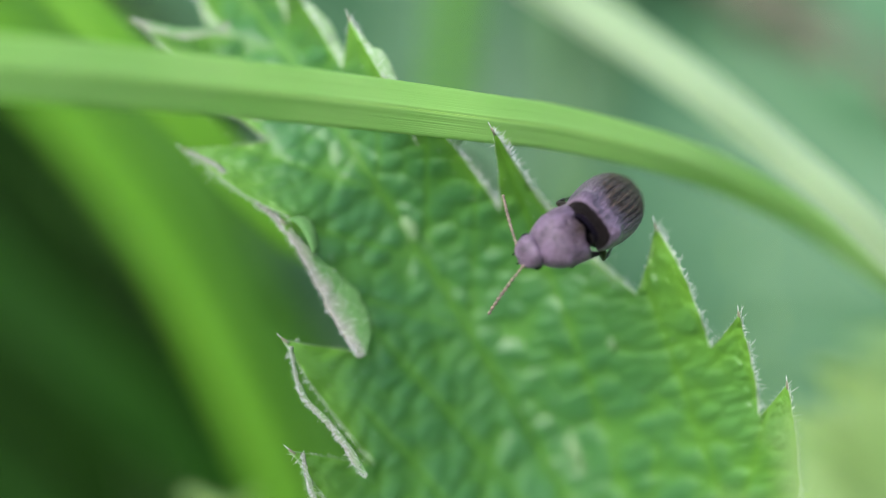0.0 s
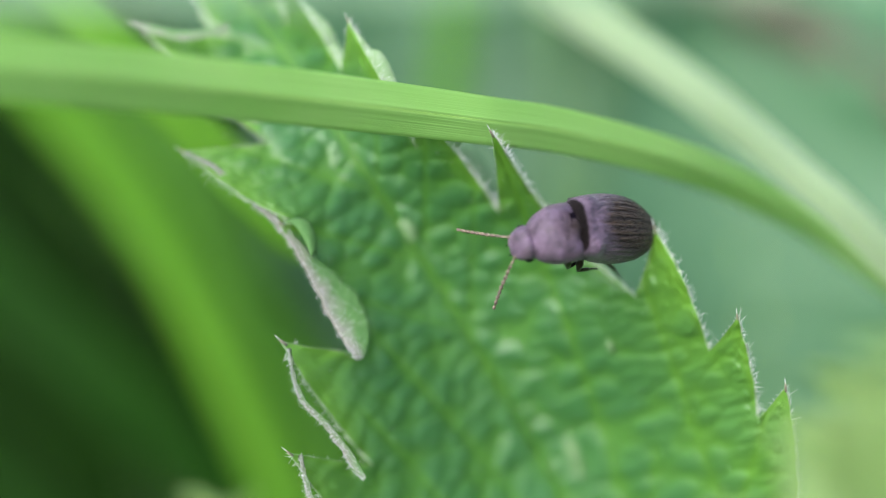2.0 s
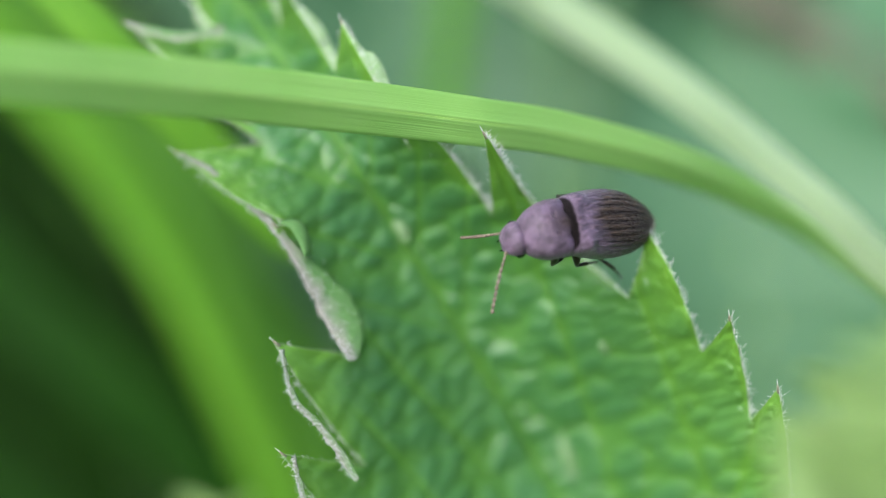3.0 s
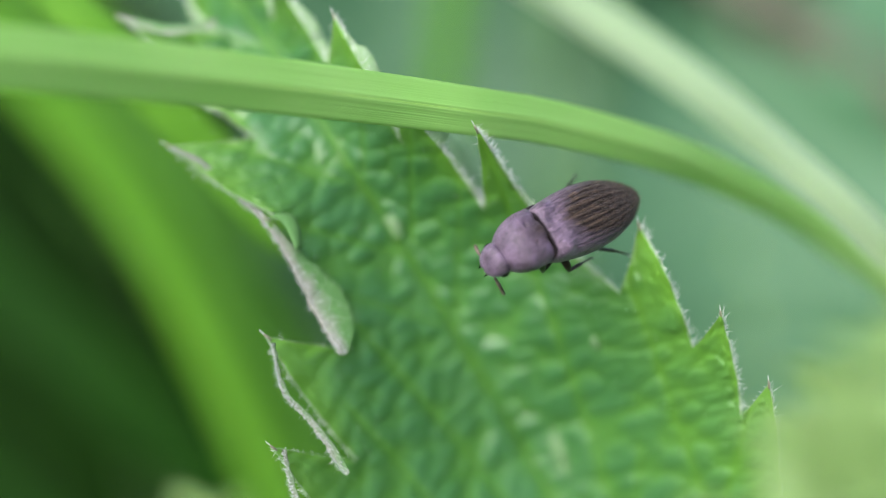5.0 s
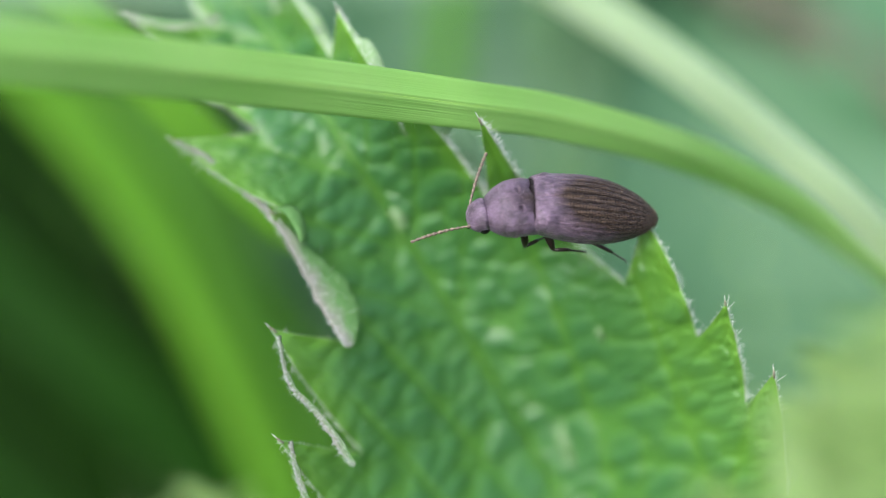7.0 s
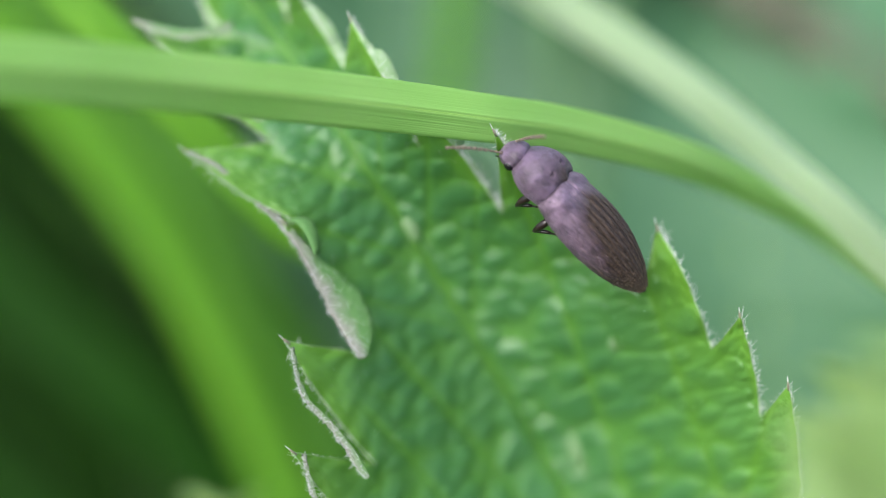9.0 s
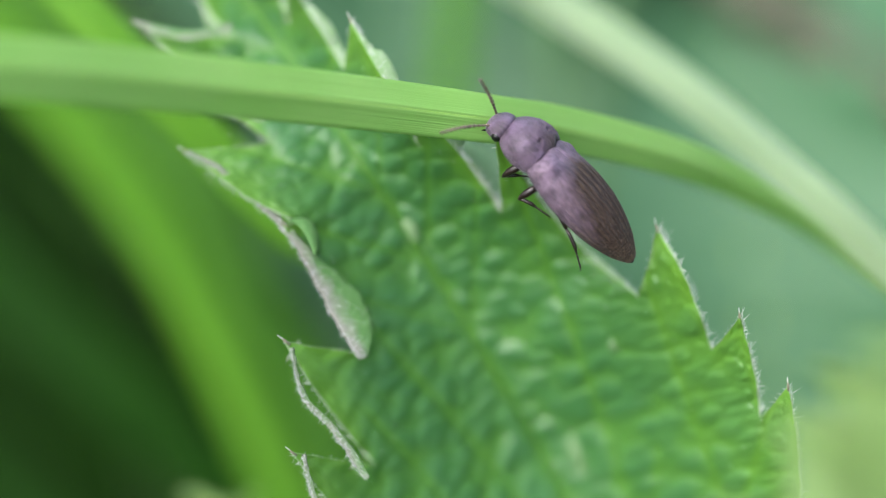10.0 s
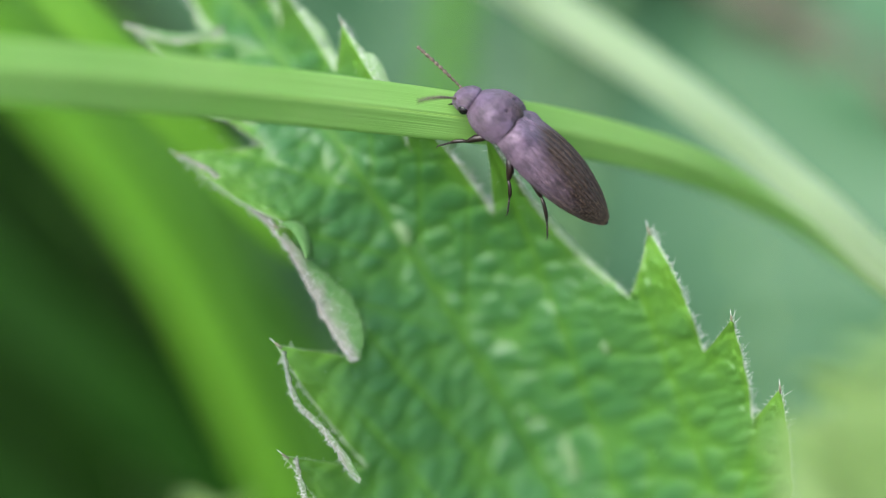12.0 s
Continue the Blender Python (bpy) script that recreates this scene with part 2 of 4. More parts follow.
M_LEG = dark_material("beetle_dark_brown_leg", (0.010, 0.006, 0.005), 0.3)
M_ANTENNA = plain_plant("beetle_antenna_brown", (0.035, 0.024, 0.018), (0.26, 0.205, 0.15), 5500, 0.45, 0.0)


# ---- mesh helpers: everything is modelled in millimetres ----
def mesh_of(name, verts, faces, material, smooth=True, uvs=None):
    me = bpy.data.meshes.new(name)
    me.from_pydata([(x * MM, y * MM, z * MM) for x, y, z in verts], [], faces)
    for key, values in (uvs or {}).items():
        layer = me.uv_layers.new(name=key)
        index = np.empty(len(me.loops), dtype=np.int32)
        me.loops.foreach_get("vertex_index", index)
        layer.data.foreach_set("uv", np.asarray(values, dtype=np.float32)[index].ravel())
    me.materials.append(material)
    me.polygons.foreach_set("use_smooth", [smooth] * len(me.polygons))
    me.update()
    return me


def part(name, me, parent, label="", m=None):
    ob = new(name, me)
    ob.parent = parent
    if m is not None:
        ob.matrix_basis = m
    if label:
        ob["label"] = label
    return ob


def root(name, m, label, category, group="", kind=""):
    ob = new(name)
    ob.empty_display_size = 0.002
    ob.matrix_world = m
    return tagged(ob, label, category, group, kind)


def spline(points, n):
    """A smooth line of n + 1 places through a few control places."""
    p = [np.array(q, float) for q in points]
    p = [2 * p[0] - p[1], *p, 2 * p[-1] - p[-2]]
    out = []
    for i in range(n + 1):
        f = i / n * (len(p) - 3)
        k = min(int(f), len(p) - 4)
        t = f - k
        a, b, c, d = p[k:k + 4]
        out.append(0.5 * (2 * b + (c - a) * t + (2 * a - 5 * b + 4 * c - d) * t * t + (3 * b - a - 3 * c + d) * t ** 3))
    return np.array(out)


def strip_quads(rows, cols, flip=False):
    f = []
    for i in range(rows - 1):
        for j in range(cols - 1):
            a = i * cols + j
            q = (a, a + 1, a + cols + 1, a + cols)
            f.append(q[::-1] if flip else q)
    return f


def tube(points, radii, sides=8, squash=1.0):
    """A closed, tapered tube along the places."""
    p = np.array(points, float)
    verts, faces = [], []
    side = np.array((0.0, 0.0, 1.0))
    for i in range(len(p)):
        t = p[min(i + 1, len(p) - 1)] - p[max(i - 1, 0)]
        t /= np.linalg.norm(t) + 1e-9
        a = np.cross(t, side)
        if np.linalg.norm(a) < 1e-3:
            a = np.cross(t, (1.0, 0.0, 0.0))
        a /= np.linalg.norm(a)
        b = np.cross(a, t)
        for k in range(sides):
            w = 2 * math.pi * k / sides
            verts.append(tuple(p[i] + radii[i] * (math.cos(w) * a + squash * math.sin(w) * b)))
    for i in range(len(p) - 1):
        for k in range(sides):
            k2 = (k + 1) % sides
            faces.append((i * sides + k, i * sides + k2, (i + 1) * sides + k2, (i + 1) * sides + k))
    faces.append(tuple(range(sides))[::-1])
    faces.append(tuple((len(p) - 1) * sides + k for k in range(sides)))
    return verts, faces


def join(pieces):
    verts, faces = [], []
    for v, f in pieces:
        o = len(verts)
        verts += v
        faces += [tuple(i + o for i in q) for q in f]
    return verts, faces


# ---- grass blades ----
def sight(u, v, d):
    """A place d before the sharp plane on the line of sight through (u, v) of that plane."""
    k = (DIST - d) / DIST
    return (u * k, v * k, d)


def blade_thing(line, material, label, lean=0.0, fold=0.25, group="", n=90):
    """A grass blade along control places (u, v, d, width): two halves that meet at a keel, each with a real thickness, and a midrib.
    lean: degrees by which its face is turned about its own length; fold: how far the margins rise, negative for a keel towards the lens."""
    ctrl = [(*sight(u, v, d), w) for u, v, d, w in line]
    q = spline(ctrl, n)
    p, widths = q[:, :3], q[:, 3]
    ob = root("grass_blade", STAGE, label, "grass", group)
    cols = 9
    halves, keel, length = ([], [], []), [], 0.0
    uvs = ([], [])
    for i in range(n + 1):
        t = p[min(i + 1, n)] - p[max(i - 1, 0)]
        t /= np.linalg.norm(t)
        if i:
            length += np.linalg.norm(p[i] - p[i - 1])
        side = np.cross((0, 0, 1.0), t)
        side /= np.linalg.norm(side) + 1e-9
        up = np.cross(t, side)
        a = radians(lean)
        s2, u2 = math.cos(a) * side + math.sin(a) * up, math.cos(a) * up - math.sin(a) * side
        w = widths[i]
        wave = 0.05 * noise.noise((length * 0.05, w, 3.0))
        for h in (0, 1):
            for j in range(cols):
                c = j / (cols - 1) * (1 if h else -1)
                z = fold * w * (abs(c) ** 0.85 - 0.5) * 0.5 + w * (wave * c + 0.012 * math.sin(c * 22))
                halves[h].append(tuple(p[i] + s2 * (c * w / 2) + u2 * z))
                uvs[h].append((c * w / 2 * MM + 0.01, length * MM))
        keel.append(tuple(p[i] - u2 * (fold * w * 0.25 - math.copysign(0.03, -fold))))
    for h in (0, 1):
        half = part("blade_half", mesh_of("blade_half", halves[h], strip_quads(n + 1, cols, h == 1), material, True, {"UVMap": uvs[h]}), ob)
        solid = half.modifiers.new("thickness", "SOLIDIFY")
        solid.thickness, solid.offset = 0.14 * MM, 0
    part("midrib", mesh_of("midrib", *tube(keel, [0.016 * w for w in widths], 7, 0.7), M_RIB if material in (M_BLADE, M_PALE) else material), ob, "paler raised midrib")
    return ob


# ---- ground ----
ground_verts = []
G = 60
for i in range(G + 1):
    for j in range(G + 1):
        a, b = 2 * i / G - 1, 2 * j / G - 1
        x, y = a * abs(a) ** 4 * 400000, b * abs(b) ** 4 * 400000
        ground_verts.append((x, y, 6 * noise.noise((x * 0.02, y * 0.02, 0.3)) if abs(x) + abs(y) < 3000 else 0.0))
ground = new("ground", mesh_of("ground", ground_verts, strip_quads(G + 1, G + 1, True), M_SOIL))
tagged(ground, "soil with moss, its colour darkened for the shade under the grass", "ground", kind="structure")


# ---- the nettle leaf ----
# Along the midrib (s) and out from it (w), in millimetres: each tooth's tip and the notch that follows it towards the leaf's end.
LEAF_BASE = np.array((11.4, -22.4))
LEAF_AXIS = np.array((-0.536, 0.845))
LEAF_OUT = np.array((0.845, 0.536))
TEETH_RIGHT = [((0.8, 14.6), (-0.6, 12.6)), ((6.6, 15.8), (5.5, 13.4)), ((11.8, 15.6), (10.7, 13.1)), ((19.05, 14.4), (15.9, 10.9)),
               ((29.5, 8.87), (25.0, 6.3)), ((34.4, 5.5), (31.3, 4.0)), ((40.4, 5.1), (38.2, 2.7)), ((45.5, 3.0), (43.0, 1.4))]
TEETH_LEFT = [((13.6, 15.2), (10.0, 11.5)), ((19.5, 12.2), (15.7, 8.9)), ((25.5, 8.9), (22.0, 5.7)), ((31.7, 5.1), (30.9, 4.1)),
              ((39.0, 8.0), (36.7, 3.6)), ((47.5, 6.2), (44.4, 2.1))]


def leaf_place(s, w, d):
    uv = LEAF_BASE + LEAF_AXIS * s + LEAF_OUT * w
    return (uv[0], uv[1], d)


def envelope(s, sign):
    """Half the leaf's width without its teeth."""
    teeth = TEETH_RIGHT if sign > 0 else TEETH_LEFT
    return max(1.2, float(np.interp(s, [-6.0, *(t[0][0] for t in teeth), 51.0], [14.0, *(t[0][1] for t in teeth), 0.5])))


def leaf_depth(s, w, r, sign):
    """The leaf is a shallow trough: its margins rise towards the lens, its end bends away."""
    edge = 0.3 - 7.0 * max(0.0, (s - 31) / 16) ** 1.4
    out = min(1.15, abs(w) / envelope(s, sign))
    if sign > 0:
        edge += (0.6 * math.exp(-((s - 29.8) / 2.2) ** 2) - 2.6 * math.exp(-((s - 22.0) / 4.0) ** 2) - 0.9 * math.exp(-((s - 19.0) / 1.6) ** 2)) * out
    trough = 12.6 + 1.0 * max(0.0, 1 - s / 20) - 6.8 * min(1.0, max(0.0, (s - 10) / 22))
    mid = edge - trough
    if sign < 0:
        edge -= 2.2 * min(1.0, max(0.0, (s - 19) / 11))
    out = (math.sqrt(out * out + 0.012) - 0.1095) / 0.8965
    return edge + (mid - edge) * (1 - out ** 1.2)


def leaf_rows(teeth, sign):
    """Rows from the midrib: the place on the line through the notches, the place on the toothed margin, how far along its edge, and whether past the tip."""
    notches = [(-5.0, 11.0), *(n for _, n in teeth), (51.0, 0.12)]
    tips = [t for t, _ in teeth] + [(49.0, 2.2)]
    out = []
    for k in range(len(notches) - 1):
        (s0, w0), (s1, w1), (st, wt) = notches[k], notches[k + 1], tips[k]
        for i in range(40):
            f = i / 40
            body = (s0 + (s1 - s0) * f, w0 + (w1 - w0) * f)
            past = i >= 28
            g = (i - 28) / 12 if past else i / 28
            (sa, wa), (sb, wb) = ((st, wt), (s1, w1)) if past else ((s0, w0), (st, wt))
            ds, dw = sb - sa, wb - wa
            ln = math.hypot(ds, dw)
            bow = math.sin(math.pi * g) * (-0.06 if past else 0.15 if sign > 0 else 0.3)
            if sign > 0 and not past and st == 29.5:
                bow = -0.8 * math.sin(math.pi * g)
            bow += 0.05 * noise.noise((k * 3.1 + f * 9, sign * 5.0, 1.7))
            edge = (sa + ds * g - dw / ln * bow, max(0.1, wa + dw * g + ds / ln * bow))
            out.append((body, edge, g, past))
    return out


def relief(s, w, r, phase, sign):
    """Veins lie in furrows, the cells between them stand up like a quilt. Returns height and vein strength."""
    vein = math.exp(-(w / 0.28) ** 2)
    for start, slope, end in ((2.7, 0.21, 31), (8.6, 0.2, 20), (3.0, 0.62, 8), (9.0, 0.9, 8)):
        k = 1.0 if sign > 0 else 0.62
        near = w - k * (start + slope * s)
        vein = max(vein, 0.85 * math.exp(-(near / 0.26) ** 2) * min(1.0, max(0.0, (end - s) * 0.5)))
    for step in range(5):
        near = w - (0.4 + (s - 20 - 5.5 * step) * 0.75)
        vein = max(vein, 0.7 * math.exp(-(near / 0.24) ** 2) * (1 if 0 < s - 20 - 5.5 * step < 9 else 0))
    q = 0.25 * noise.noise((s * 0.5, w * 0.5, 4.0))
    dist, _ = noise.voronoi((s * 0.95 + 0.2 * w + q, sign * w * 0.62 + q, 2.0 + sign))
    cell = max(0.0, 1 - 1.5 * dist[0] ** 2)
    dist2, _ = noise.voronoi((s * 1.7, sign * w * 1.5, 7.0 + sign))
    cell2 = min(1.0, (dist2[1] - dist2[0]) * 2.0)
    fade = min(1.0, (1 - r) * 6 + 0.4)
    h = (0.42 * cell * fade + (0.02 + 0.30 * r ** 4) * cell2 - 0.12) * min(1.0, w / 0.8) * (1 - 0.8 * vein) - 0.12 * vein
    return h, min(1.0, vein + 0.75 * (1 - cell) ** 1.4)


def leaf_point(s, w, sign):
    e = envelope(s, sign)
    h, v = relief(s, w, min(1.0, w / e), 0.0, sign)
    bend = max(0.0, 1 - w / e) * math.sin(math.pi * min(max(s, 0) / 51, 1))
    u, t, d = leaf_place(s, sign * w + bend, leaf_depth(s, w, 0, sign) + h)
    if sign < 0:
        k = 1 + 2.2 / DIST * min(1.0, max(0.0, (s - 19) / 11)) * min(1.0, w / e)
        u, t = u * k, t * k
    back = -1.2 * max(0.0, (s - 31) / 16) ** 1.4
    k = (DIST - d + back) / (DIST - d)
    u, t, d = u * k, t * k, d - back
    return (u, t, d), v


def leaf_half(sign, teeth, inner=46, outer=20):
    margin = leaf_rows(teeth, sign)
    verts, veins = [], []
    for (sb, wb), (se, we), g, past in margin:
        for j in range(inner + outer):
            if j < inner:
                f = j / (inner - 1)
                s, w = sb, wb * f
            else:
                f = (j - inner + 1) / outer
                s, w = sb + (se - sb) * f, wb + (we - wb) * f + 0.02 * f
            p, v = leaf_point(s, w, sign)
            verts.append(p)
            veins.append((v, max(0.55 * min(1.0, max(0.0, (w / envelope(s, sign) - 0.45) * 1.8)), 0.0 if j < inner else f)))
    return margin, verts, veins, inner + outer


leaf = root("nettle_leaf", STAGE, "hairy green stinging nettle leaf with saw-toothed margin, growing among grass", "leaf")
edge_lines = []
for sign, teeth in ((1, TEETH_RIGHT), (-1, TEETH_LEFT)):
    margin, verts, veins, cols = leaf_half(sign, teeth)
    me = mesh_of("leaf_half", verts, strip_quads(len(margin), cols, sign > 0), M_LEAF, True, {"veins": veins})
    half = part("leaf_half", me, leaf, "quilted green half of the leaf beside its midrib")
    thick = half.modifiers.new("thickness", "SOLIDIFY")
    thick.thickness, thick.offset = 0.14 * MM, 1
    edge_lines.append((sign, margin, [np.array(verts[i * cols + cols - 1]) for i in range(len(margin))],
                       [np.array(verts[i * cols + cols - 6]) for i in range(len(margin))]))

# the pale rolled margin and the hairs along it
rng = random.Random(5)


def hair(base, way, length, radius=0.028):
    way = np.array(way, float)
    way /= np.linalg.norm(way)
    bend = np.array([rng.uniform(-0.18, 0.18) for _ in range(3)]) * length
    return tube([base, base + way * length * 0.5 + bend * 0.35, base + way * length + bend], [radius, radius * 0.7, radius * 0.12], 5)


hairs = []
for sign, margin, edge, inner in edge_lines:
    verts, steps = [], 6
    for i, (_, (s, w), f, tip0) in enumerate(margin):
        out = edge[i] - inner[i]
        t = edge[min(i + 1, len(edge) - 1)] - edge[max(i - 1, 0)]
        nrm = np.array((t[1], -t[0], 0.0)) * (1 if sign > 0 else -1)
        nrm /= np.linalg.norm(nrm) + 1e-9
        big = (1.2 if s > 40 else 0.12) if sign < 0 else 0.14
        if sign > 0 and 16 < s < 29:
            big = 0.9
        if sign > 0 and s > 30:
            big = 2.5 if s < 38 else 1.6
        big *= 0.8 + 0.7 * noise.noise((i * 0.09, sign, 6.0))
        m = 0.05 if tip0 else 0.05 + big * math.sin(math.pi * min(1, f ** 0.55))
        for k in range(steps):
            g = k / (steps - 1) * 1.5
            verts.append(tuple(edge[i] + nrm * (m * 0.6 * math.sin(g)) + np.array((0, 0, 0.08 - m * 0.25 * (1 - math.cos(g))))))
        count = (3 if sign < 0 and s < 40 else 4 if s < 16 else 26 if sign > 0 and 23 < s < 30 else 7) if not tip0 else 1
        for _ in range(count):
            if rng.random() < 0.75:
                way = nrm * rng.uniform(0.3, 1.1) + t / np.linalg.norm(t) * rng.uniform(-0.8, 0.8) + np.array((*(LEAF_AXIS * rng.uniform(-0.2, 0.9)), rng.uniform(-0.5, 0.9)))
                jit = (edge[min(i + 1, len(edge) - 1)] - edge[i]) * rng.random()
                hairs.append(hair(edge[i] + jit, way, rng.uniform(0.22, 0.62) * (0.6 if tip0 else 1.45 if rng.random() < 0.3 else 1.0), 0.018))
    part("rolled_margin", mesh_of("rolled_margin", verts, strip_quads(len(margin), steps, sign < 0), M_UNDER), leaf, "pale downy rolled edge of the leaf")
    for i, (_, (s, w), f, tip0) in enumerate(margin):
        if tip0 and f == 0 and s < 48:
            way = edge[i] - inner[i]
            way = way / np.linalg.norm(way) + np.array((*LEAF_AXIS * 0.7, 0.2))
            part("tooth_tip", mesh_of("tooth_tip", *tube([edge[i] - way * 0.2, edge[i] + way * 0.05, edge[i] + way * 0.16], [0.09, 0.08, 0.04], 7), M_TIP), leaf, "reddish brown tip of a leaf tooth")
            part("bristle", mesh_of("bristle", *tube([edge[i], edge[i] + way * 0.3, edge[i] + way * 0.42], [0.04, 0.028, 0.006], 6), M_HAIR), leaf, "white stinging bristle")
# short hairs scattered over the face of the leaf
for sign, teeth in ((1, TEETH_RIGHT), (-1, TEETH_LEFT)):
    for _ in range(260):
        s = rng.uniform(0, 46)
        base = np.array(leaf_point(s, rng.uniform(0.05, 0.9) * envelope(s, sign) * 0.85, sign)[0])
        hairs.append(hair(base, (rng.uniform(-0.6, 0.3), rng.uniform(-0.2, 0.7), 1.0), rng.uniform(0.3, 0.7), 0.011))
tagged(part("leaf_hairs", mesh_of("leaf_hairs", *join(hairs), M_HAIR), leaf, "fine white hairs on the leaf"), kind="stuff")


# the left margin turns over towards the lens: downy ribbons, green where they leave the leaf's face, pinkish grey at the rim
def downy_ribbon(line, n, seed, puff, fuzz_count, sink, green=0.0):
    """line: u, v, depth and width along the middle of the turned margin, from a tooth's tip down to its notch; green: how much of the leaf's face shows on it."""
    q = spline(line, n)
    cols, verts, uvs, down_hairs = 15, [], [], []
    r = random.Random(seed)
    for i in range(n + 1):
        t = q[min(i + 1, n), :2] - q[max(i - 1, 0), :2]
        t /= np.linalg.norm(t)
        side = np.array((-t[1], t[0]))
        w = q[i, 3] * (1 + 0.16 * noise.noise((i * 0.22, seed, 3.0)))
        for j in range(cols):
            g = j / (cols - 1)
            bulge = puff * q[i, 3] * math.sin(math.pi * min(1.0, 0.12 + 0.85 * g)) - sink * q[i, 3] * g
            rough = 0.06 * noise.noise((i * 0.5, g * 5, seed)) + 0.05 * noise.noise((i * 1.7, g * 15, seed + 4.0))
            at = q[i, :2] + side * (w * (g - 0.5)) + t * 0.05 * noise.noise((i * 0.9, g * 4, seed + 9.0))
            verts.append((*at, q[i, 2] + bulge + rough))
            uvs.append((green + g * min(1.0, q[i, 3] / 1.4), i / n))
        if 0 < i < n:
            for _ in range(r.choice(fuzz_count)):
                g = r.random() ** 1.8
                base = np.array(verts[i * cols + int(g * (cols - 1))])
                way = (*(-side * r.uniform(0.1, 1.0) * (1.2 - g) + t * r.uniform(-0.9, 0.5)), r.uniform(0.0, 0.8))
                down_hairs.append(hair(base, way, r.uniform(0.12, 0.36) * (1.6 if r.random() < 0.12 else 1.0), 0.012))
    ribbon = part("turned_margin", mesh_of("turned_margin", verts, strip_quads(n + 1, cols, True), M_CURL, True, {"across": uvs}), leaf, "downy margin of the leaf, turned over and pinkish grey at its rim")
    solid = ribbon.modifiers.new("thickness", "SOLIDIFY")
    solid.thickness, solid.offset = 0.12 * MM, -1
    tagged(part("margin_down", mesh_of("margin_down", *join(down_hairs), M_HAIR), ribbon, "white down on the turned margin"), kind="stuff")


downy_ribbon([(-16.2, 6.25, -3.4, 0.08), (-14.35, 5.3, -3.3, 0.26), (-12.55, 3.8, -3.0, 0.45), (-10.5, 2.0, -2.2, 0.5), (-9.0, 0.3, -1.7, 0.6), (-7.7, -1.4, -1.7, 1.25), (-6.45, -3.0, -1.8, 2.05),
              (-5.55, -4.65, -1.7, 2.0), (-5.2, -5.9, -1.4, 1.25), (-5.1, -6.75, -1.2, 0.5)], 90, 3.0, 0.1, (4, 6, 9), 0.7)
downy_ribbon([(-9.4, -6.0, 0.4, 0.08), (-9.05, -7.9, 0.4, 0.16), (-8.5, -9.25, 0.4, 0.26), (-7.5, -10.3, 0.3, 0.34), (-6.25, -11.8, 0.2, 0.4), (-5.35, -13.2, 0.1, 0.5), (-4.7, -14.1, 0.0, 0.25)], 60, 5.0, 0.05, (4, 6, 8), 0.2, 0.2)
downy_ribbon([(-8.7, -12.6, 0.4, 0.1), (-8.4, -13.9, 0.4, 0.22), (-7.95, -15.4, 0.4, 0.3), (-7.35, -16.8, 0.3, 0.38), (-6.25, -18.5, 0.2, 0.42), (-5.2, -20.0, 0.0, 0.25)], 40, 7.0, 0.05, (4, 6, 8), 0.2, 0.2)
downy_ribbon([(-20.3, 14.9, -6.5, 0.2), (-18.6, 14.35, -6.2, 0.5), (-16.9, 13.95, -6.0, 0.6), (-15.2, 14.1, -6.2, 0.55), (-13.8, 14.7, -6.8, 0.3)], 40, 9.0, 0.1, (2, 3), 0.3, 0.2)
# a small tooth curled over into a green hood on the turned margin
hood, hood_uv = [], []
for i in range(17):
    f = i / 16
    for j in range(11):
        g = j / 10
        reach = (0.2 + 1.0 * math.sin(math.pi * min(1.0, 0.1 + 0.8 * f)) ** 0.8) * g
        hood.append((-9.75 + 1.6 * f ** 0.9 + 0.62 * reach, 1.8 - 2.1 * f * f + 0.42 * reach * (1 - 0.4 * f), -1.3 + 0.4 * math.sin(math.pi * (0.15 + 0.7 * g)) - 0.6 * g + 0.03 * noise.noise((f * 7, g * 5, 1.0))))
        hood_uv.append((1.3 - 0.6 * g, f))
hooded = part("curled_tooth", mesh_of("curled_tooth", hood, strip_quads(17, 11, True), M_CURL, True, {"across": hood_uv}), leaf, "small green tooth curled over like a hood")
hooded.modifiers.new("thickness", "SOLIDIFY").thickness = 0.12 * MM
for s, w, size, tilt in ((27.7, 0.5, (0.5, 1.25), 18), (14.1, 8.0, (0.25, 0.6), 15), (9.1, 2.3, (0.45, 2.2), 12)):
    p = leaf_point(s, w, 1)[0]
    v = [(0.0, 0.0, 0.09)] + [(size[0] * q * math.cos(k * math.pi / 12) * (1 + 0.2 * math.sin(k * 1.7)), size[1] * q * math.sin(k * math.pi / 12), 0.08 - 0.3 * q * q) for q in (0.5, 1.0) for k in range(24)]
    f = [(0, 1 + k, 1 + (k + 1) % 24) for k in range(24)] + [(1 + k, 25 + k, 25 + (k + 1) % 24, 1 + (k + 1) % 24) for k in range(24)]
    part("scar", mesh_of("scar", v, f, M_SCAR), leaf, "pale dry scar on the leaf", pose(p[0] * MM, p[1] * MM, (p[2] + 0.12) * MM, 0, 0, tilt))
stalk_line = spline([leaf_place(1.0, 0, -4.8), leaf_place(-8, 0, -8), (20, -60, -35), (22, -140, -82)], 24)
part("stalk", mesh_of("stalk", *tube(stalk_line, [0.5 + 0.05 * i for i in range(25)], 10), M_LIME), leaf, "green nettle stalk")


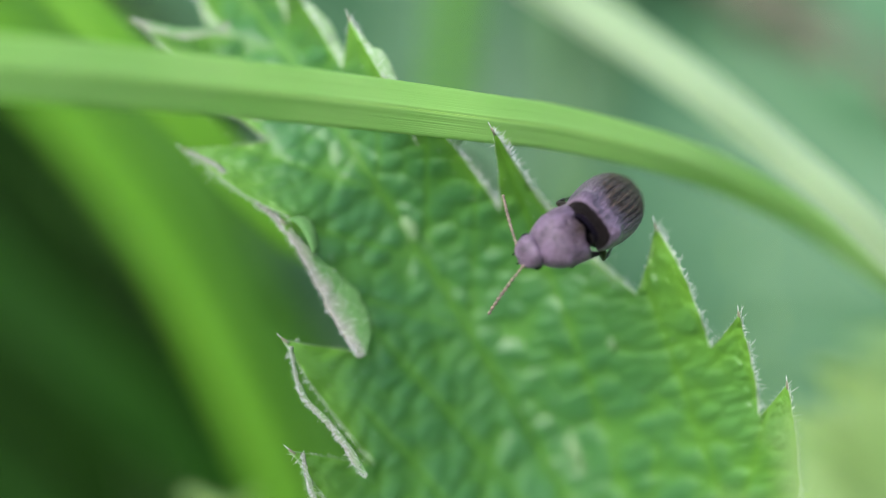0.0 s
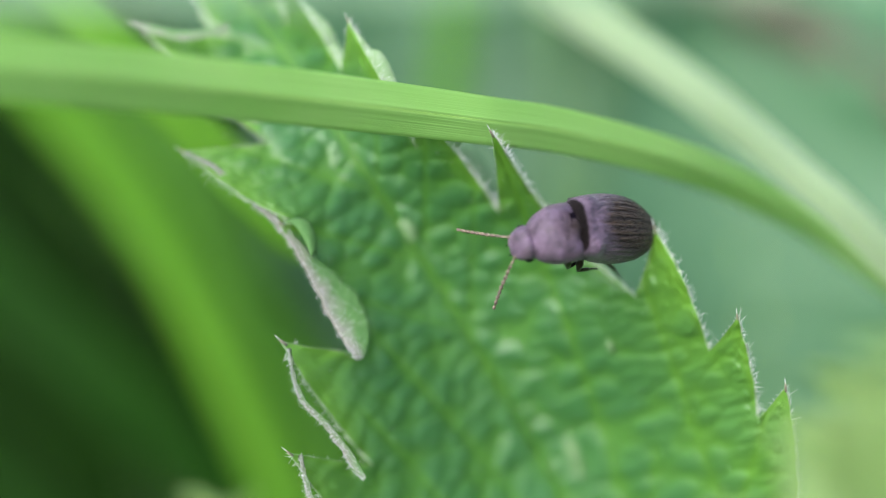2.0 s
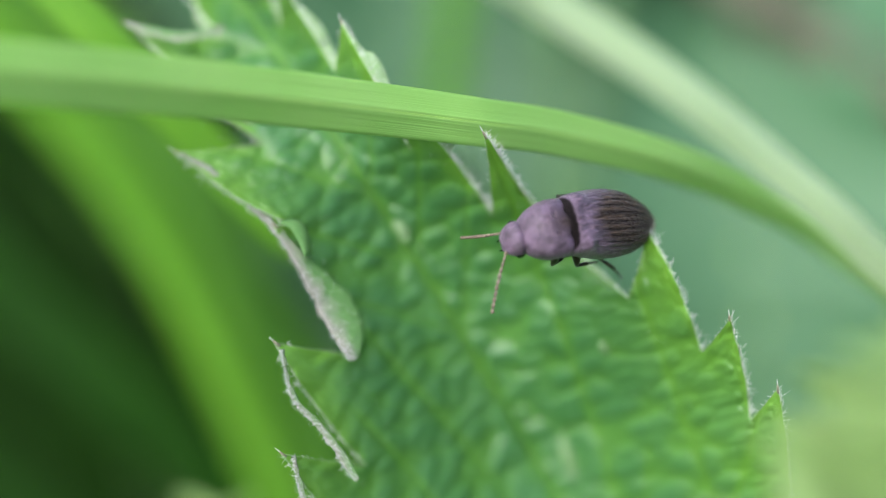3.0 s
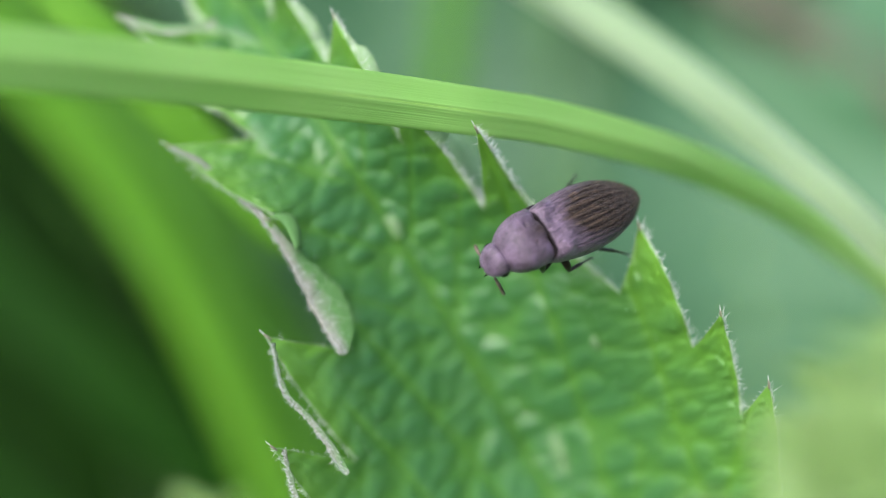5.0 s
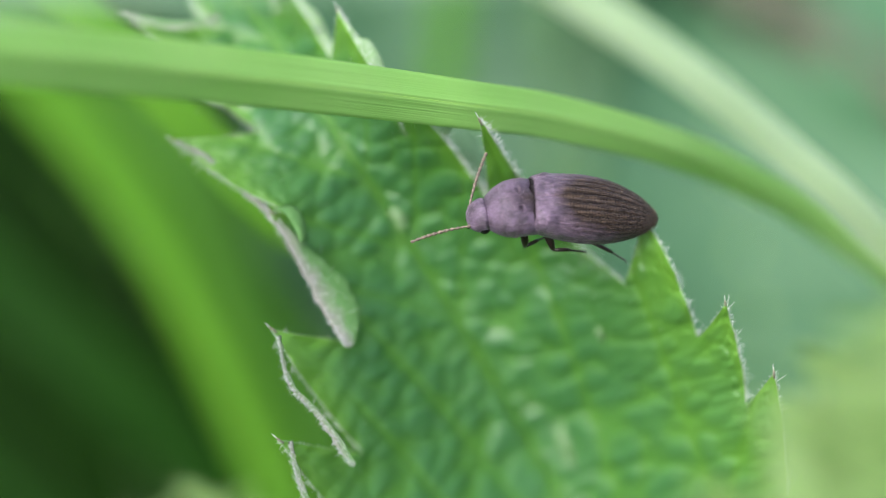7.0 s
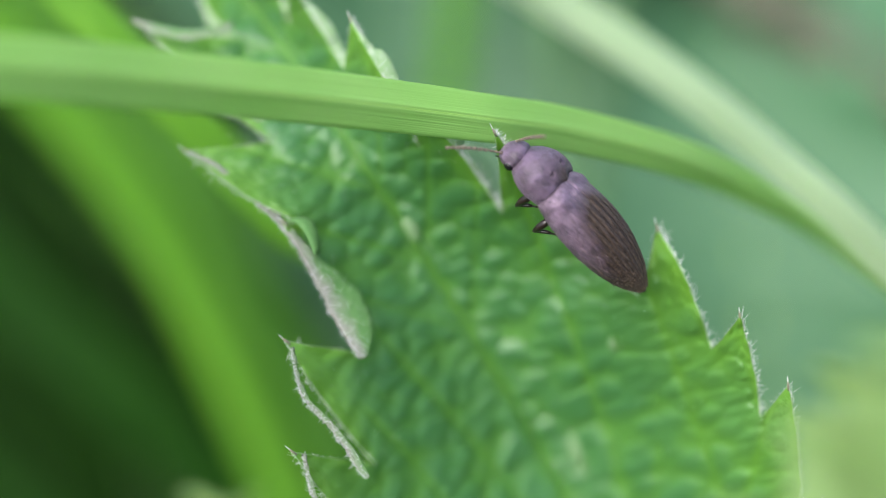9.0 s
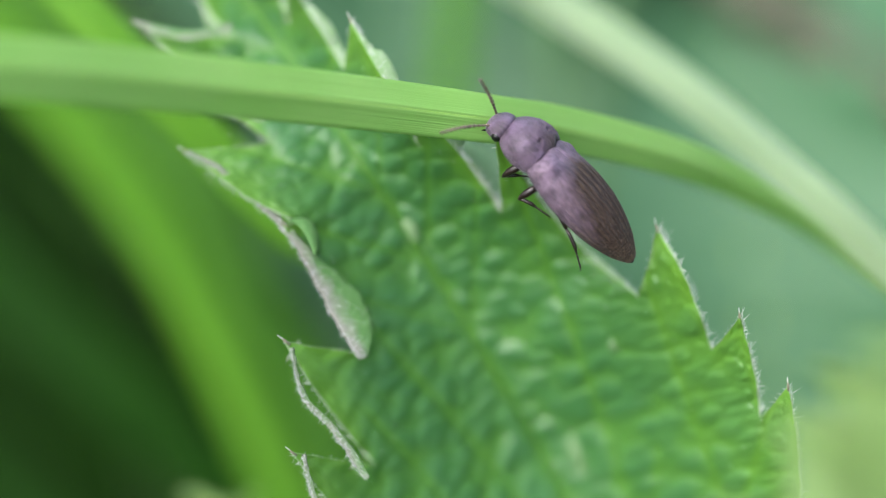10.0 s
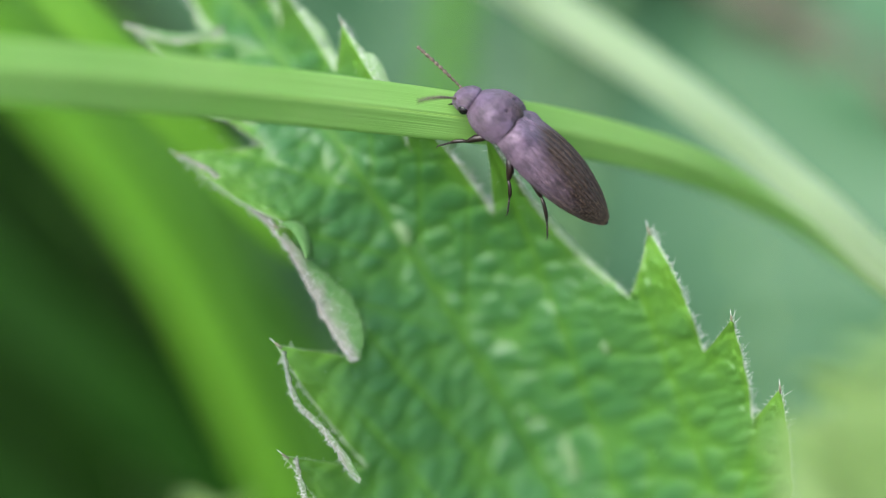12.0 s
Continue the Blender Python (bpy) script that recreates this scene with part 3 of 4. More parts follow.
# ---- grass and herbs round the leaf ----
long_blade = blade_thing([(-95, -60, 30, 4), (-62, 8.6, 26, 3.8), (-43, 11.9, 22, 3.6), (-27.4, 11.3, 16, 3.6), (-13.4, 10.0, 8, 3.45), (-2.9, 8.8, 1.9, 3.2), (3.0, 8.05, -0.6, 3.0), (7.6, 7.4, -3.5, 2.85), (14, 5.8, -8, 2.6), (19, 3.8, -13, 2.4), (25, 0.4, -19, 2.3),
                          (34, -8, -28, 2.3), (46, -30, -45, 2.4), (52, -95, -80, 2.5)], M_BLADE, "long bright green grass blade lying across the nettle leaf", fold=-0.42, lean=5, n=220)
pale_blade = blade_thing([(-6, 24.5, 25, 2.2), (3.0, 18.6, 24, 2.2), (7.9, 15.5, 22, 2.2), (16.0, 10.0, 19, 2.1), (21.9, 5.2, 16, 2.05), (27.4, 0.2, 13, 2.1), (38, -12, 4, 2.6), (48, -40, -25, 2.7), (52, -110, -80, 2.7)],
                         M_PALE, "pale arching grass blade, blurred", fold=-0.5, n=140)
blade_thing([(-37, 22, -62, 5.6), (-31.2, 17, -62, 5.6), (-25.0, 10.5, -62, 5.6), (-19.7, 4.2, -63, 5.6), (-16.3, -1, -64, 5.6), (-12.6, -8.2, -66, 5.6), (-9.3, -16, -68, 5.6), (-5.0, -30, -70, 5.6), (-2, -60, -76, 8), (0, -88, -86, 7)],
                          M_BROAD, "broad bright green grass blade with a keel", fold=-0.85, lean=-4, n=120)
# added beside the broad blade: its flank away from the light, in duller green
blade_thing([(-27, 17, -72, 7.5), (-22.5, 12.5, -72, 7.8), (-19.2, 8.4, -72, 8.0), (-16.4, 4.2, -72, 8.0), (-14.2, 0, -72.5, 7.6), (-12.2, -4.6, -73, 7.6), (-9.5, -9, -74, 8.0), (-6.3, -16, -75, 8.4), (0, -30, -78, 8), (2, -60, -82, 8), (3, -84, -88, 7)],
                        M_MID, "dull green blade put in as the shaded flank of the broad blade", fold=-0.3, n=60)
blade_thing([(0.5, 8.3, -14, 0.5), (1.2, 6.6, -14, 1.6), (2.2, 4.2, -15, 2.4), (4.2, -1.5, -18, 2.6), (8, -12, -24, 2.8), (10, -40, -46, 3), (11, -100, -84, 3)],
                          M_NEAR, "small pale green grass blade behind the leaf teeth", fold=-0.2, n=60)
blade_thing([(-31, 24, -18, 3.0), (-22.9, 15.4, -18, 3.3), (-17.3, 9.5, -19, 3.3), (-10, 2, -21, 3.2), (-3, -6, -24, 3), (4, -40, -46, 3), (6, -100, -84, 3)],
                        M_BROAD, "narrow green grass blade beside the nettle leaf", fold=-0.3, n=90)

blade_thing([(3, 30, -74, 3.0), (1.2, 18, -75, 3.4), (0.3, 10, -76, 3.4), (-0.5, 2, -77, 3.4), (-3, -20, -80, 3.4), (-5, -84, -90, 3)],
                        M_MID, "upright green grass blade far behind the nettle leaf", fold=-0.3, n=60)

# blades deep in the sward, the shade there put into their colour
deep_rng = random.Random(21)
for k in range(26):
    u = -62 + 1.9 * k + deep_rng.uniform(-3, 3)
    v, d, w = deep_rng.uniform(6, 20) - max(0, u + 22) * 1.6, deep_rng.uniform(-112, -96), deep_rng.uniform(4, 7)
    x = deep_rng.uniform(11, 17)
    blade_thing([(u, v, d, w), (u + x, v - 16, d - 3, w), (u + 1.7 * x, v - 34, d - 8, w), (u + 2 * x, -90, d - 30, w)], M_DEEP, "grass blade deep in the sward, coloured dark for the shade there", fold=0.3, group="deep grass blades", n=30)
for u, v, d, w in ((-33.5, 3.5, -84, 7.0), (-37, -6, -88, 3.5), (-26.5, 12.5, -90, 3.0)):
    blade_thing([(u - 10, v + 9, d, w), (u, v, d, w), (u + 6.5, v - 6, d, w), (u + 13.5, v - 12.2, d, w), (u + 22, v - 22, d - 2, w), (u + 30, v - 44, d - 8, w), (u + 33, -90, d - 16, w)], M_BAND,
                "grass blade leaning deep in the sward, its shade put into the colour", fold=0.25, group="deep grass blades", n=50)
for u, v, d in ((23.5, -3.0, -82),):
    blade_thing([(u, v, d, 3.0), (u - 0.6, v - 4, d, 6.0), (u - 1.0, v - 14, d - 3, 7.5), (u, v - 40, d - 14, 7), (u + 2, -90, d - 34, 4)], M_BAND, "grass blade deep in the sward, coloured dark for the shade there", fold=0.3, group="deep grass blades", n=30)


# broad blue-green leaves of the far herbs
def broad_leaf(m, length, width, material, label, bend=0.25, group=""):
    """A dock leaf: an oval with a sunk midrib, side veins, a wavy margin and a stalk."""
    verts, nu, nv = [], 40, 21
    for i in range(nu + 1):
        f = i / nu
        wd = width / 2 * math.sin(math.pi * (0.04 + 0.95 * f) ** 0.8) ** 0.7
        for j in range(nv):
            c = 2 * j / (nv - 1) - 1
            z = -bend * length * f * f + 0.12 * width * abs(c) ** 1.3 + 0.02 * width * math.sin(f * 60 + abs(c) * 5) * (1 - abs(c)) + 0.03 * width * math.sin(f * 17 + c) * abs(c)
            verts.append((c * wd, f * length, z))
    ob = root("herb_leaf", m, label, "leaf", group)
    bl = part("leaf_blade", mesh_of("leaf_blade", verts, strip_quads(nu + 1, nv, True), material), ob)
    th = bl.modifiers.new("thickness", "SOLIDIFY")
    th.thickness = 0.3 * MM
    part("leaf_stalk", mesh_of("leaf_stalk", *tube([(0, length * 0.9 * k / 10, -bend * length * (0.9 * k / 10) ** 2 - 0.6) for k in range(11)] , [1.2 - 0.09 * k for k in range(11)], 8), M_LIME), ob)
    return ob


far = [((24, 6, -95), 20, 10, -35, 70, 46), ((46, 30, -120), 10, -10, 40, 80, 56), ((8, -20, -100), 5, 0, 15, 60, 40), ((52, -20, -90), 20, -15, -10, 70, 44),
       ((60, -45, -110), 0, 0, 60, 90, 60), ((-10, 8, -125), 10, 0, 5, 70, 44), ((85, 10, -140), 0, 0, 20, 90, 60), ((34, -30, -82), 12, -6, 8, 60, 40),
       ((40, -10, -170), 0, 0, 10, 150, 130), ((110, -20, -180), 0, 0, 10, 150, 120)]
for (u, v, d), rx, ry, rz, ln, wd in far:
    broad_leaf(STAGE @ pose(u * MM, v * MM, d * MM, rx, ry, rz), ln, wd, M_MINT if (u, d) in ((34, -82), (52, -90)) else M_BLUE, "blue-green herb leaf far off and blurred", group="far herb leaves")

# lime herb sprigs close to the lens and low behind
def sprig(m, height, spread, count, seed, label):
    r = random.Random(seed)
    ob = root("herb_sprig", m, label, "plant", "herb sprigs")
    line = spline([(0, 0, 0), (r.uniform(-2, 2), height * 0.4, 1), (r.uniform(-3, 3), height, 0)], 12)
    part("stem", mesh_of("stem", *tube(line, [0.5 - 0.03 * i for i in range(13)], 7), M_LIME), ob)
    for k in range(count):
        f = 0.25 + 0.75 * k / count
        p = line[int(f * 12)]
        side = -1 if k % 2 else 1
        ln = spread * r.uniform(0.6, 1.1)
        verts = []
        for i in range(13):
            g = i / 12
            w = ln * 0.22 * math.sin(math.pi * (0.03 + 0.96 * g)) * (1 + 0.18 * math.sin(g * 28))
            for c in (-1, -0.5, 0, 0.5, 1):
                verts.append((c * w, g * ln, 0.3 * abs(c) * w - 0.15 * ln * g * g))
        lf = part("leaflet", mesh_of("leaflet", verts, strip_quads(13, 5, True), M_LIME), ob)
        lf.matrix_basis = pose(p[0] * MM, p[1] * MM, p[2] * MM, r.uniform(-20, 20), r.uniform(-40, 40), -side * r.uniform(35, 75))
        th = lf.modifiers.new("thickness", "SOLIDIFY")
        th.thickness = 0.12 * MM
    return ob


sprig_rng = random.Random(8)
for i in range(12):
    u, d = sprig_rng.uniform(26.3, 35.5), sprig_rng.uniform(22, 34)
    top = -7.6 + (u - 27.4) * 2.1 + sprig_rng.uniform(-5, 1)
    u, v, _ = sight(u, top - 26, d)
    sprig(STAGE @ pose(u * MM, v * MM, d * MM, 0, 0, sprig_rng.uniform(-25, 2)), 24, 5, 15, 40 + i, "blurred lime-green herb sprig among the grass")
for i in range(3):
    u, v, d = sight(22.2 + 1.6 * i, -14.6 + 1.9 * i + sprig_rng.uniform(-1.2, 0.6) - 26, sprig_rng.uniform(22, 32))
    sprig(STAGE @ pose(u * MM, v * MM, d * MM, 0, 0, sprig_rng.uniform(-12, 8)), 24, 5, 15, 60 + i, "blurred lime-green herb sprig among the grass")
for i in range(7):
    u, v, d = sight(-24 + 2.6 * i + sprig_rng.uniform(-1, 1), -25.4 + sprig_rng.uniform(-1.5, 1), -32 - sprig_rng.uniform(0, 14))
    sprig(STAGE @ pose(u * MM, v * MM, d * MM, 0, 0, sprig_rng.uniform(-20, 20)), 11, 5, 10, 80 + i, "small pale herb sprig low among the grass")

# meadow grass further off, too many to count
rng = random.Random(11)
tuft = []
for k in range(900):
    x, y = rng.uniform(-420, 420), rng.uniform(120, 900)
    h, bx, by = rng.uniform(60, 150), rng.uniform(-50, 50), rng.uniform(-30, 50)
    p = spline([(x, y, 0), (x + bx * 0.3, y + by * 0.3, h * 0.6), (x + bx, y + by, h)], 6)
    w, ang = rng.uniform(2.5, 5), rng.uniform(0, math.pi)
    sx, sy = math.cos(ang) * w / 2, math.sin(ang) * w / 2
    v = []
    for i, q in enumerate(p):
        g = max(0.06, 1 - (i / 6) ** 2)
        v += [(q[0] - sx * g, q[1] - sy * g, q[2]), (q[0], q[1], q[2] - 0.4), (q[0] + sx * g, q[1] + sy * g, q[2])]
    tuft.append((v, strip_quads(7, 3)))
for k in range(5200):
    ang, far_off = rng.uniform(0, 2 * math.pi), 480 + 2600 * rng.random() ** 1.4
    x, y = math.cos(ang) * far_off, math.sin(ang) * far_off
    if abs(x) < 450 and 0 < y < 920:
        continue
    h, bx, by = rng.uniform(50, 140), rng.uniform(-50, 50), rng.uniform(-50, 50)
    p = spline([(x, y, -4), (x + bx * 0.3, y + by * 0.3, h * 0.6), (x + bx, y + by, h)], 4)
    w, turn = rng.uniform(3, 7), rng.uniform(0, math.pi)
    sx, sy = math.cos(turn) * w / 2, math.sin(turn) * w / 2
    v = []
    for i, q in enumerate(p):
        g = max(0.06, 1 - (i / 4) ** 2)
        v += [(q[0] - sx * g, q[1] - sy * g, q[2]), (q[0], q[1], q[2] - 0.4), (q[0] + sx * g, q[1] + sy * g, q[2])]
    tuft.append((v, strip_quads(5, 3)))
tv, tf = join(tuft)
meadow = new("meadow_grass", mesh_of("meadow_grass", tv, tf, plain_plant("meadow_grass_green", (0.05, 0.15, 0.03), (0.11, 0.26, 0.06), 12, 0.5, 0.3, (0.15, 0.35, 0.05))))
tagged(meadow, "blurred meadow grass on soil darkened for shade", "grass", kind="stuff")
for u, v, d, rz, thick, stuff, look_of in ((5.5, 12, -66, 3, 0.9, M_GREENSTALK, "green"), (9, 14, -74, -6, 1.0, M_GREENSTALK, "green"), (19, 14, -80, 55, 2.2, M_STALK, "dry greyish brown")):
    u, v, d = sight(u, v, d)
    st = root("herb_stalk", STAGE @ pose(u * MM, v * MM, d * MM, 0, 0, rz), look_of + " stalk far off and blurred behind the leaf", "stalk", "far stalks")
    stem = spline([(0, -120, 0), (2, 0, 3), (0, 120, 0)], 14)
    part("stem", mesh_of("stem", *tube(stem, [thick * (1.3 - 0.03 * i) for i in range(15)], 10), stuff), st)
    for i in (3, 7, 11):
        part("joint", mesh_of("joint", *tube([stem[i] - (0, 2, 0), stem[i], stem[i] + (0, 2, 0)], [thick, thick * 1.5, thick], 10), stuff), st)

# a blade close before the lens that the wind swings through the view
near_blade = blade_thing([(-70, -3, 0, 2.8), (-25, -0.4, 0, 2.7), (5, 0.3, 0, 2.6), (35, 0.2, 0, 2.5), (70, -2, 0, 2.2)], M_NEAR, "pale grass blade swaying close to the lens", fold=0.2, n=50)


# ---- the click beetle: x to its head, y to its left, z to its back; the origin is the waist ----
def loft(profile, arc, n_arc, ripple=None):
    """A skin over cross-sections. profile: rows of x, half width, height, mid height, squareness; arc: start and end angle from its left side over the back."""
    verts = []
    for x, hw, hh, z0, sq in profile:
        for j in range(n_arc):
            a = arc[0] + (arc[1] - arc[0]) * j / (n_arc - 1)
            c, s = math.cos(a), math.sin(a)
            y = hw * math.copysign(abs(c) ** sq, c)
            z = hh * math.copysign(abs(s) ** sq, s)
            k = 1.0 + (ripple(x, a) if ripple else 0.0)
            verts.append((x, y * k, z0 + z * k))
    return verts, strip_quads(len(profile), n_arc)


def smooth_rows(rows, n):
    return [tuple(q) for q in spline(rows, n)]


ELYTRA = [(0.36, 0.62, 0.3, 0.02, 0.9), (0.38, 1.0, 0.54, 0.02, 0.9), (0.26, 1.4, 0.84, 0.02, 0.88), (-0.04, 1.76, 1.14, 0.0, 0.85), (-1.6, 2.02, 1.44, 0.0, 0.85), (-3.4, 2.1, 1.52, 0.0, 0.85), (-5.2, 1.9, 1.34, -0.02, 0.88),
          (-6.9, 1.32, 0.9, -0.08, 0.92), (-7.9, 0.62, 0.46, -0.15, 1.0), (-8.4, 0.06, 0.06, -0.22, 1.0)]
PRONOTUM = [(0.5, 0.5, 0.3, 0.0, 1.0), (0.26, 0.95, 0.56, 0.0, 0.95), (0.08, 1.42, 0.86, 0.0, 0.86), (0.06, 1.6, 0.92, 0.0, 0.84), (0.36, 1.77, 1.15, 0.0, 0.86), (1.0, 1.84, 1.38, -0.02, 0.9), (1.75, 1.76, 1.42, -0.05, 0.92),
            (2.4, 1.5, 1.2, -0.1, 0.94), (2.85, 1.18, 0.9, -0.14, 0.97), (3.05, 0.98, 0.7, -0.16, 1.0)]
HEAD = [(2.85, 0.8, 0.56, -0.16, 1.0), (3.12, 1.06, 0.8, -0.16, 0.95), (3.55, 1.04, 0.8, -0.24, 0.93), (3.95, 0.82, 0.62, -0.36, 0.95), (4.2, 0.5, 0.38, -0.46, 1.0), (4.28, 0.1, 0.08, -0.52, 1.0)]


def groove(x, a):
    """Seven furrows on each wing case, pricked with pits, fading at the shoulder, where each case swells into a smooth boss."""
    f = abs(math.cos(a * 15.0)) ** 4 * min(1.0, max(0.2, (min(a, math.pi - a) - 0.25) / 0.7))
    fade = min(1.0, max(0.0, (-x - 0.7) / 2.4))
    pits = 0.78 + 0.22 * math.sin(x * 26.0 + round(a * 4.77) * 1.9)
    side = min(a, math.pi - a)
    boss = 0.12 * math.exp(-((x + 0.5) / 0.45) ** 2 - ((side - 0.78) / 0.34) ** 2)
    seam = -0.05 * math.exp(-((a - math.pi / 2) / 0.05) ** 2) - 0.07 * math.exp(-((x + 0.5) / 0.5) ** 2 - ((side - 1.3) / 0.18) ** 2)
    return boss + seam - 0.055 * f * fade * pits + 0.008 * noise.noise((x * 3.0, a * 9.0, 2.0)) + 0.014 * fade * noise.noise((x * 7.0, a * 18.0, 5.0)) + 0.012 * fade * noise.noise((x * 16.0, a * 40.0, 7.0))


def dent(x, a):
    two = sum(-0.17 * math.exp(-((x - 0.95) / 0.12) ** 2 - ((a - q) / 0.09) ** 2) for q in (1.24, 1.9))
    two += -0.035 * math.exp(-((x - 0.5) / 0.3) ** 2 - ((a - 1.57) / 0.12) ** 2)
    return two + 0.014 * noise.noise((x * 1.6, a * 2.2, 8.0)) + 0.006 * noise.noise((x * 8, a * 12, 3.0))


def hind_corner(x, y, z):
    """Draws the hind corners of the shield out into long blunt prongs, and bays its hind edge between them."""
    if x < 1.3:
        near = ((1.3 - x) / 1.2) ** 2
        out = max(0.0, (abs(y) - 1.05) / 0.6)
        low = math.exp(-((z + 0.4) / 0.4) ** 2)
        x -= 1.0 * near * min(1.0, out) ** 2 * low
        y += math.copysign(0.2 * near * min(1.0, out) ** 2 * low, y)
        x += 0.16 * near * math.exp(-((abs(y) - 0.75) / 0.3) ** 2) - 0.14 * near * math.exp(-(y / 0.35) ** 2)
    return x, y, z


beetle = root("click_beetle", STAGE, "grey-brown downy click beetle with grooved wing cases on the leaf", "beetle")
HALF = math.pi / 2
rows = smooth_rows(ELYTRA, 150)
for arc in ((-0.45, HALF - 0.0005), (HALF + 0.0005, math.pi + 0.45)):
    part("wing_case", mesh_of("wing_case", *loft(rows, arc, 110, groove), M_ELYTRA, True, {"skin": [(arc[0] + (arc[1] - arc[0]) * j / 109, q[0]) for q in rows for j in range(110)]}), beetle, "brown grooved wing case, its down painted with a lilac sheen").modifiers.new("thickness", "SOLIDIFY").thickness = 0.07 * MM
part("abdomen", mesh_of("abdomen", *loft(smooth_rows([(x, max(0.03, w - 0.12), max(0.03, h * 0.8), z - 0.05, q) for x, w, h, z, q in ELYTRA], 40), (0.4, -math.pi - 0.4), 30), M_CHITIN), beetle, "black underside")
part("waist", mesh_of("waist", *loft(smooth_rows([(-0.7, 1.2, 0.7, -0.1, 0.9), (0.1, 1.2, 0.68, -0.12, 0.9), (0.4, 1.1, 0.6, -0.14, 0.95), (1.1, 1.1, 0.6, -0.14, 1.0)], 24), (0, 2 * math.pi), 80,
     lambda x, a: 0.05 * noise.noise((x * 5, a * 7, 2.0)) + 0.05 * math.cos(a * 14) * math.exp(-((x + 0.05) / 0.14) ** 2)), M_WAIST), beetle, "shiny black waist between thorax and wing cases")
part("scutellum", mesh_of("scutellum", *loft(smooth_rows([(0.3, 0.3, 0.12, 0.66, 1.0), (-0.2, 0.34, 0.16, 0.86, 1.0), (-0.75, 0.05, 0.03, 1.0, 1.0)], 12), (0, 2 * math.pi), 14), M_ELYTRA), beetle, "small shield between the wing cases")

prow = smooth_rows(PRONOTUM, 90)
pv, pf = loft(prow, (-0.9, math.pi + 0.9), 110, dent)
pronotum = part("pronotum", mesh_of("pronotum", [hind_corner(*q) for q in pv], pf, M_PRONOTUM), beetle, "domed lilac-brown shield with two small dents and pointed hind corners")
part("throat", mesh_of("throat", *loft(smooth_rows([(x, w * 0.94, h * 0.85, z, q) for x, w, h, z, q in PRONOTUM[4:]], 16), (0, 2 * math.pi), 30), M_CHITIN), pronotum, "black underside of the thorax")
part("head", mesh_of("head", *loft(smooth_rows(HEAD, 30), (-0.7, math.pi + 0.7), 50, lambda x, a: 0.012 * noise.noise((x * 4, a * 5, 1.0))), M_PRONOTUM), pronotum, "rounded downy head")
part("mouthparts", mesh_of("mouthparts", *join([loft(smooth_rows([(2.9, 0.85, 0.6, -0.25, 1.0), (3.5, 0.88, 0.62, -0.36, 1.0), (3.95, 0.55, 0.4, -0.52, 1.0), (4.15, 0.1, 0.1, -0.6, 1.0)], 12), (0, 2 * math.pi), 24)]
         + [tube([(3.8, s * 0.25, -0.75), (4.1, s * 0.35, -1.0), (4.25, s * 0.3, -1.2)], [0.07, 0.06, 0.04], 7) for s in (1, -1)]), M_CHITIN), pronotum, "black mouthparts")
for s in (1, -1):
    part("eye", mesh_of("eye", *loft([(3.28 + 0.36 * math.cos(k * math.pi / 12), 0.02 + 0.34 * math.sin(k * math.pi / 12), 0.02 + 0.36 * math.sin(k * math.pi / 12), 0.0, 1.0) for k in range(13)], (0, 2 * math.pi), 20), M_CHITIN),
         pronotum, "glossy black eye", pose(0, s * 0.84 * MM, -0.36 * MM))


def down(profile, count, seed, arc, size):
    """Fine hairs lying back along a loft's skin."""
    r = random.Random(seed)
    rows = smooth_rows(profile, 60)
    pieces = []
    for _ in range(count):
        i, a = r.randrange(2, 57), r.uniform(*arc)
        x, hw, hh, z0, sq = rows[i]
        c, q = math.cos(a), math.sin(a)
        y, z = hw * math.copysign(abs(c) ** sq, c), hh * math.copysign(abs(q) ** sq, q)
        base = np.array((x, y * 0.995, z0 + z * 0.995))
        nrm = np.array((0.0, c, q))
        way = np.array((-1.0, r.uniform(-0.3, 0.3), r.uniform(-0.2, 0.2))) + nrm * r.uniform(0.12, 0.45)
        way *= size * r.uniform(0.6, 1.2) / np.linalg.norm(way)
        pieces.append(tube([base, base + way * 0.6, base + way + nrm * -0.02], [0.012, 0.011, 0.004], 4))
    return join(pieces)


M_GOLD = plain_plant("beetle_golden_down", (0.06, 0.043, 0.030), (0.25, 0.185, 0.12), 3000, 0.35, 0.2, (0.3, 0.25, 0.2))
M_DOWN = plain_plant("beetle_down", (0.075, 0.055, 0.060), (0.24, 0.175, 0.215), 3000, 0.35, 0.2, (0.3, 0.25, 0.28))
tagged(part("wing_down", mesh_of("wing_down", *down(ELYTRA, 3400, 3, (-0.4, math.pi + 0.4), 0.2), M_GOLD), beetle, "fine golden-brown down on the wing cases"), kind="stuff")
tagged(part("thorax_down", mesh_of("thorax_down", *down(PRONOTUM[4:], 1100, 4, (-0.7, math.pi + 0.7), 0.16), M_DOWN), pronotum, "fine lilac-grey down on the thorax"), kind="stuff")


def antenna_mesh(bow):
    """Eleven bead-like segments on a slightly bowed line, 4 mm long, along x."""
    pts, rad = [], []
    for k in range(11):
        big = 0.105 if k == 0 else 0.07 + 0.012 * min(k, 4) - 0.004 * max(0, k - 7)
        for j in range(6):
            f = (k + j / 6) / 11
            pts.append((f * 4.0, bow * (f * f - 0.2 * f), 0.12 * math.sin(f * 3)))
            rad.append(1.0 * big * (0.5, 0.78, 0.98, 1.06, 1.0, 0.75)[j])
    return mesh_of("antenna", *tube(pts, rad, 8), M_ANTENNA)


antennae = [part("antenna", antenna_mesh(b), beetle, "beaded brown antenna") for b in (0.35, -0.35)]
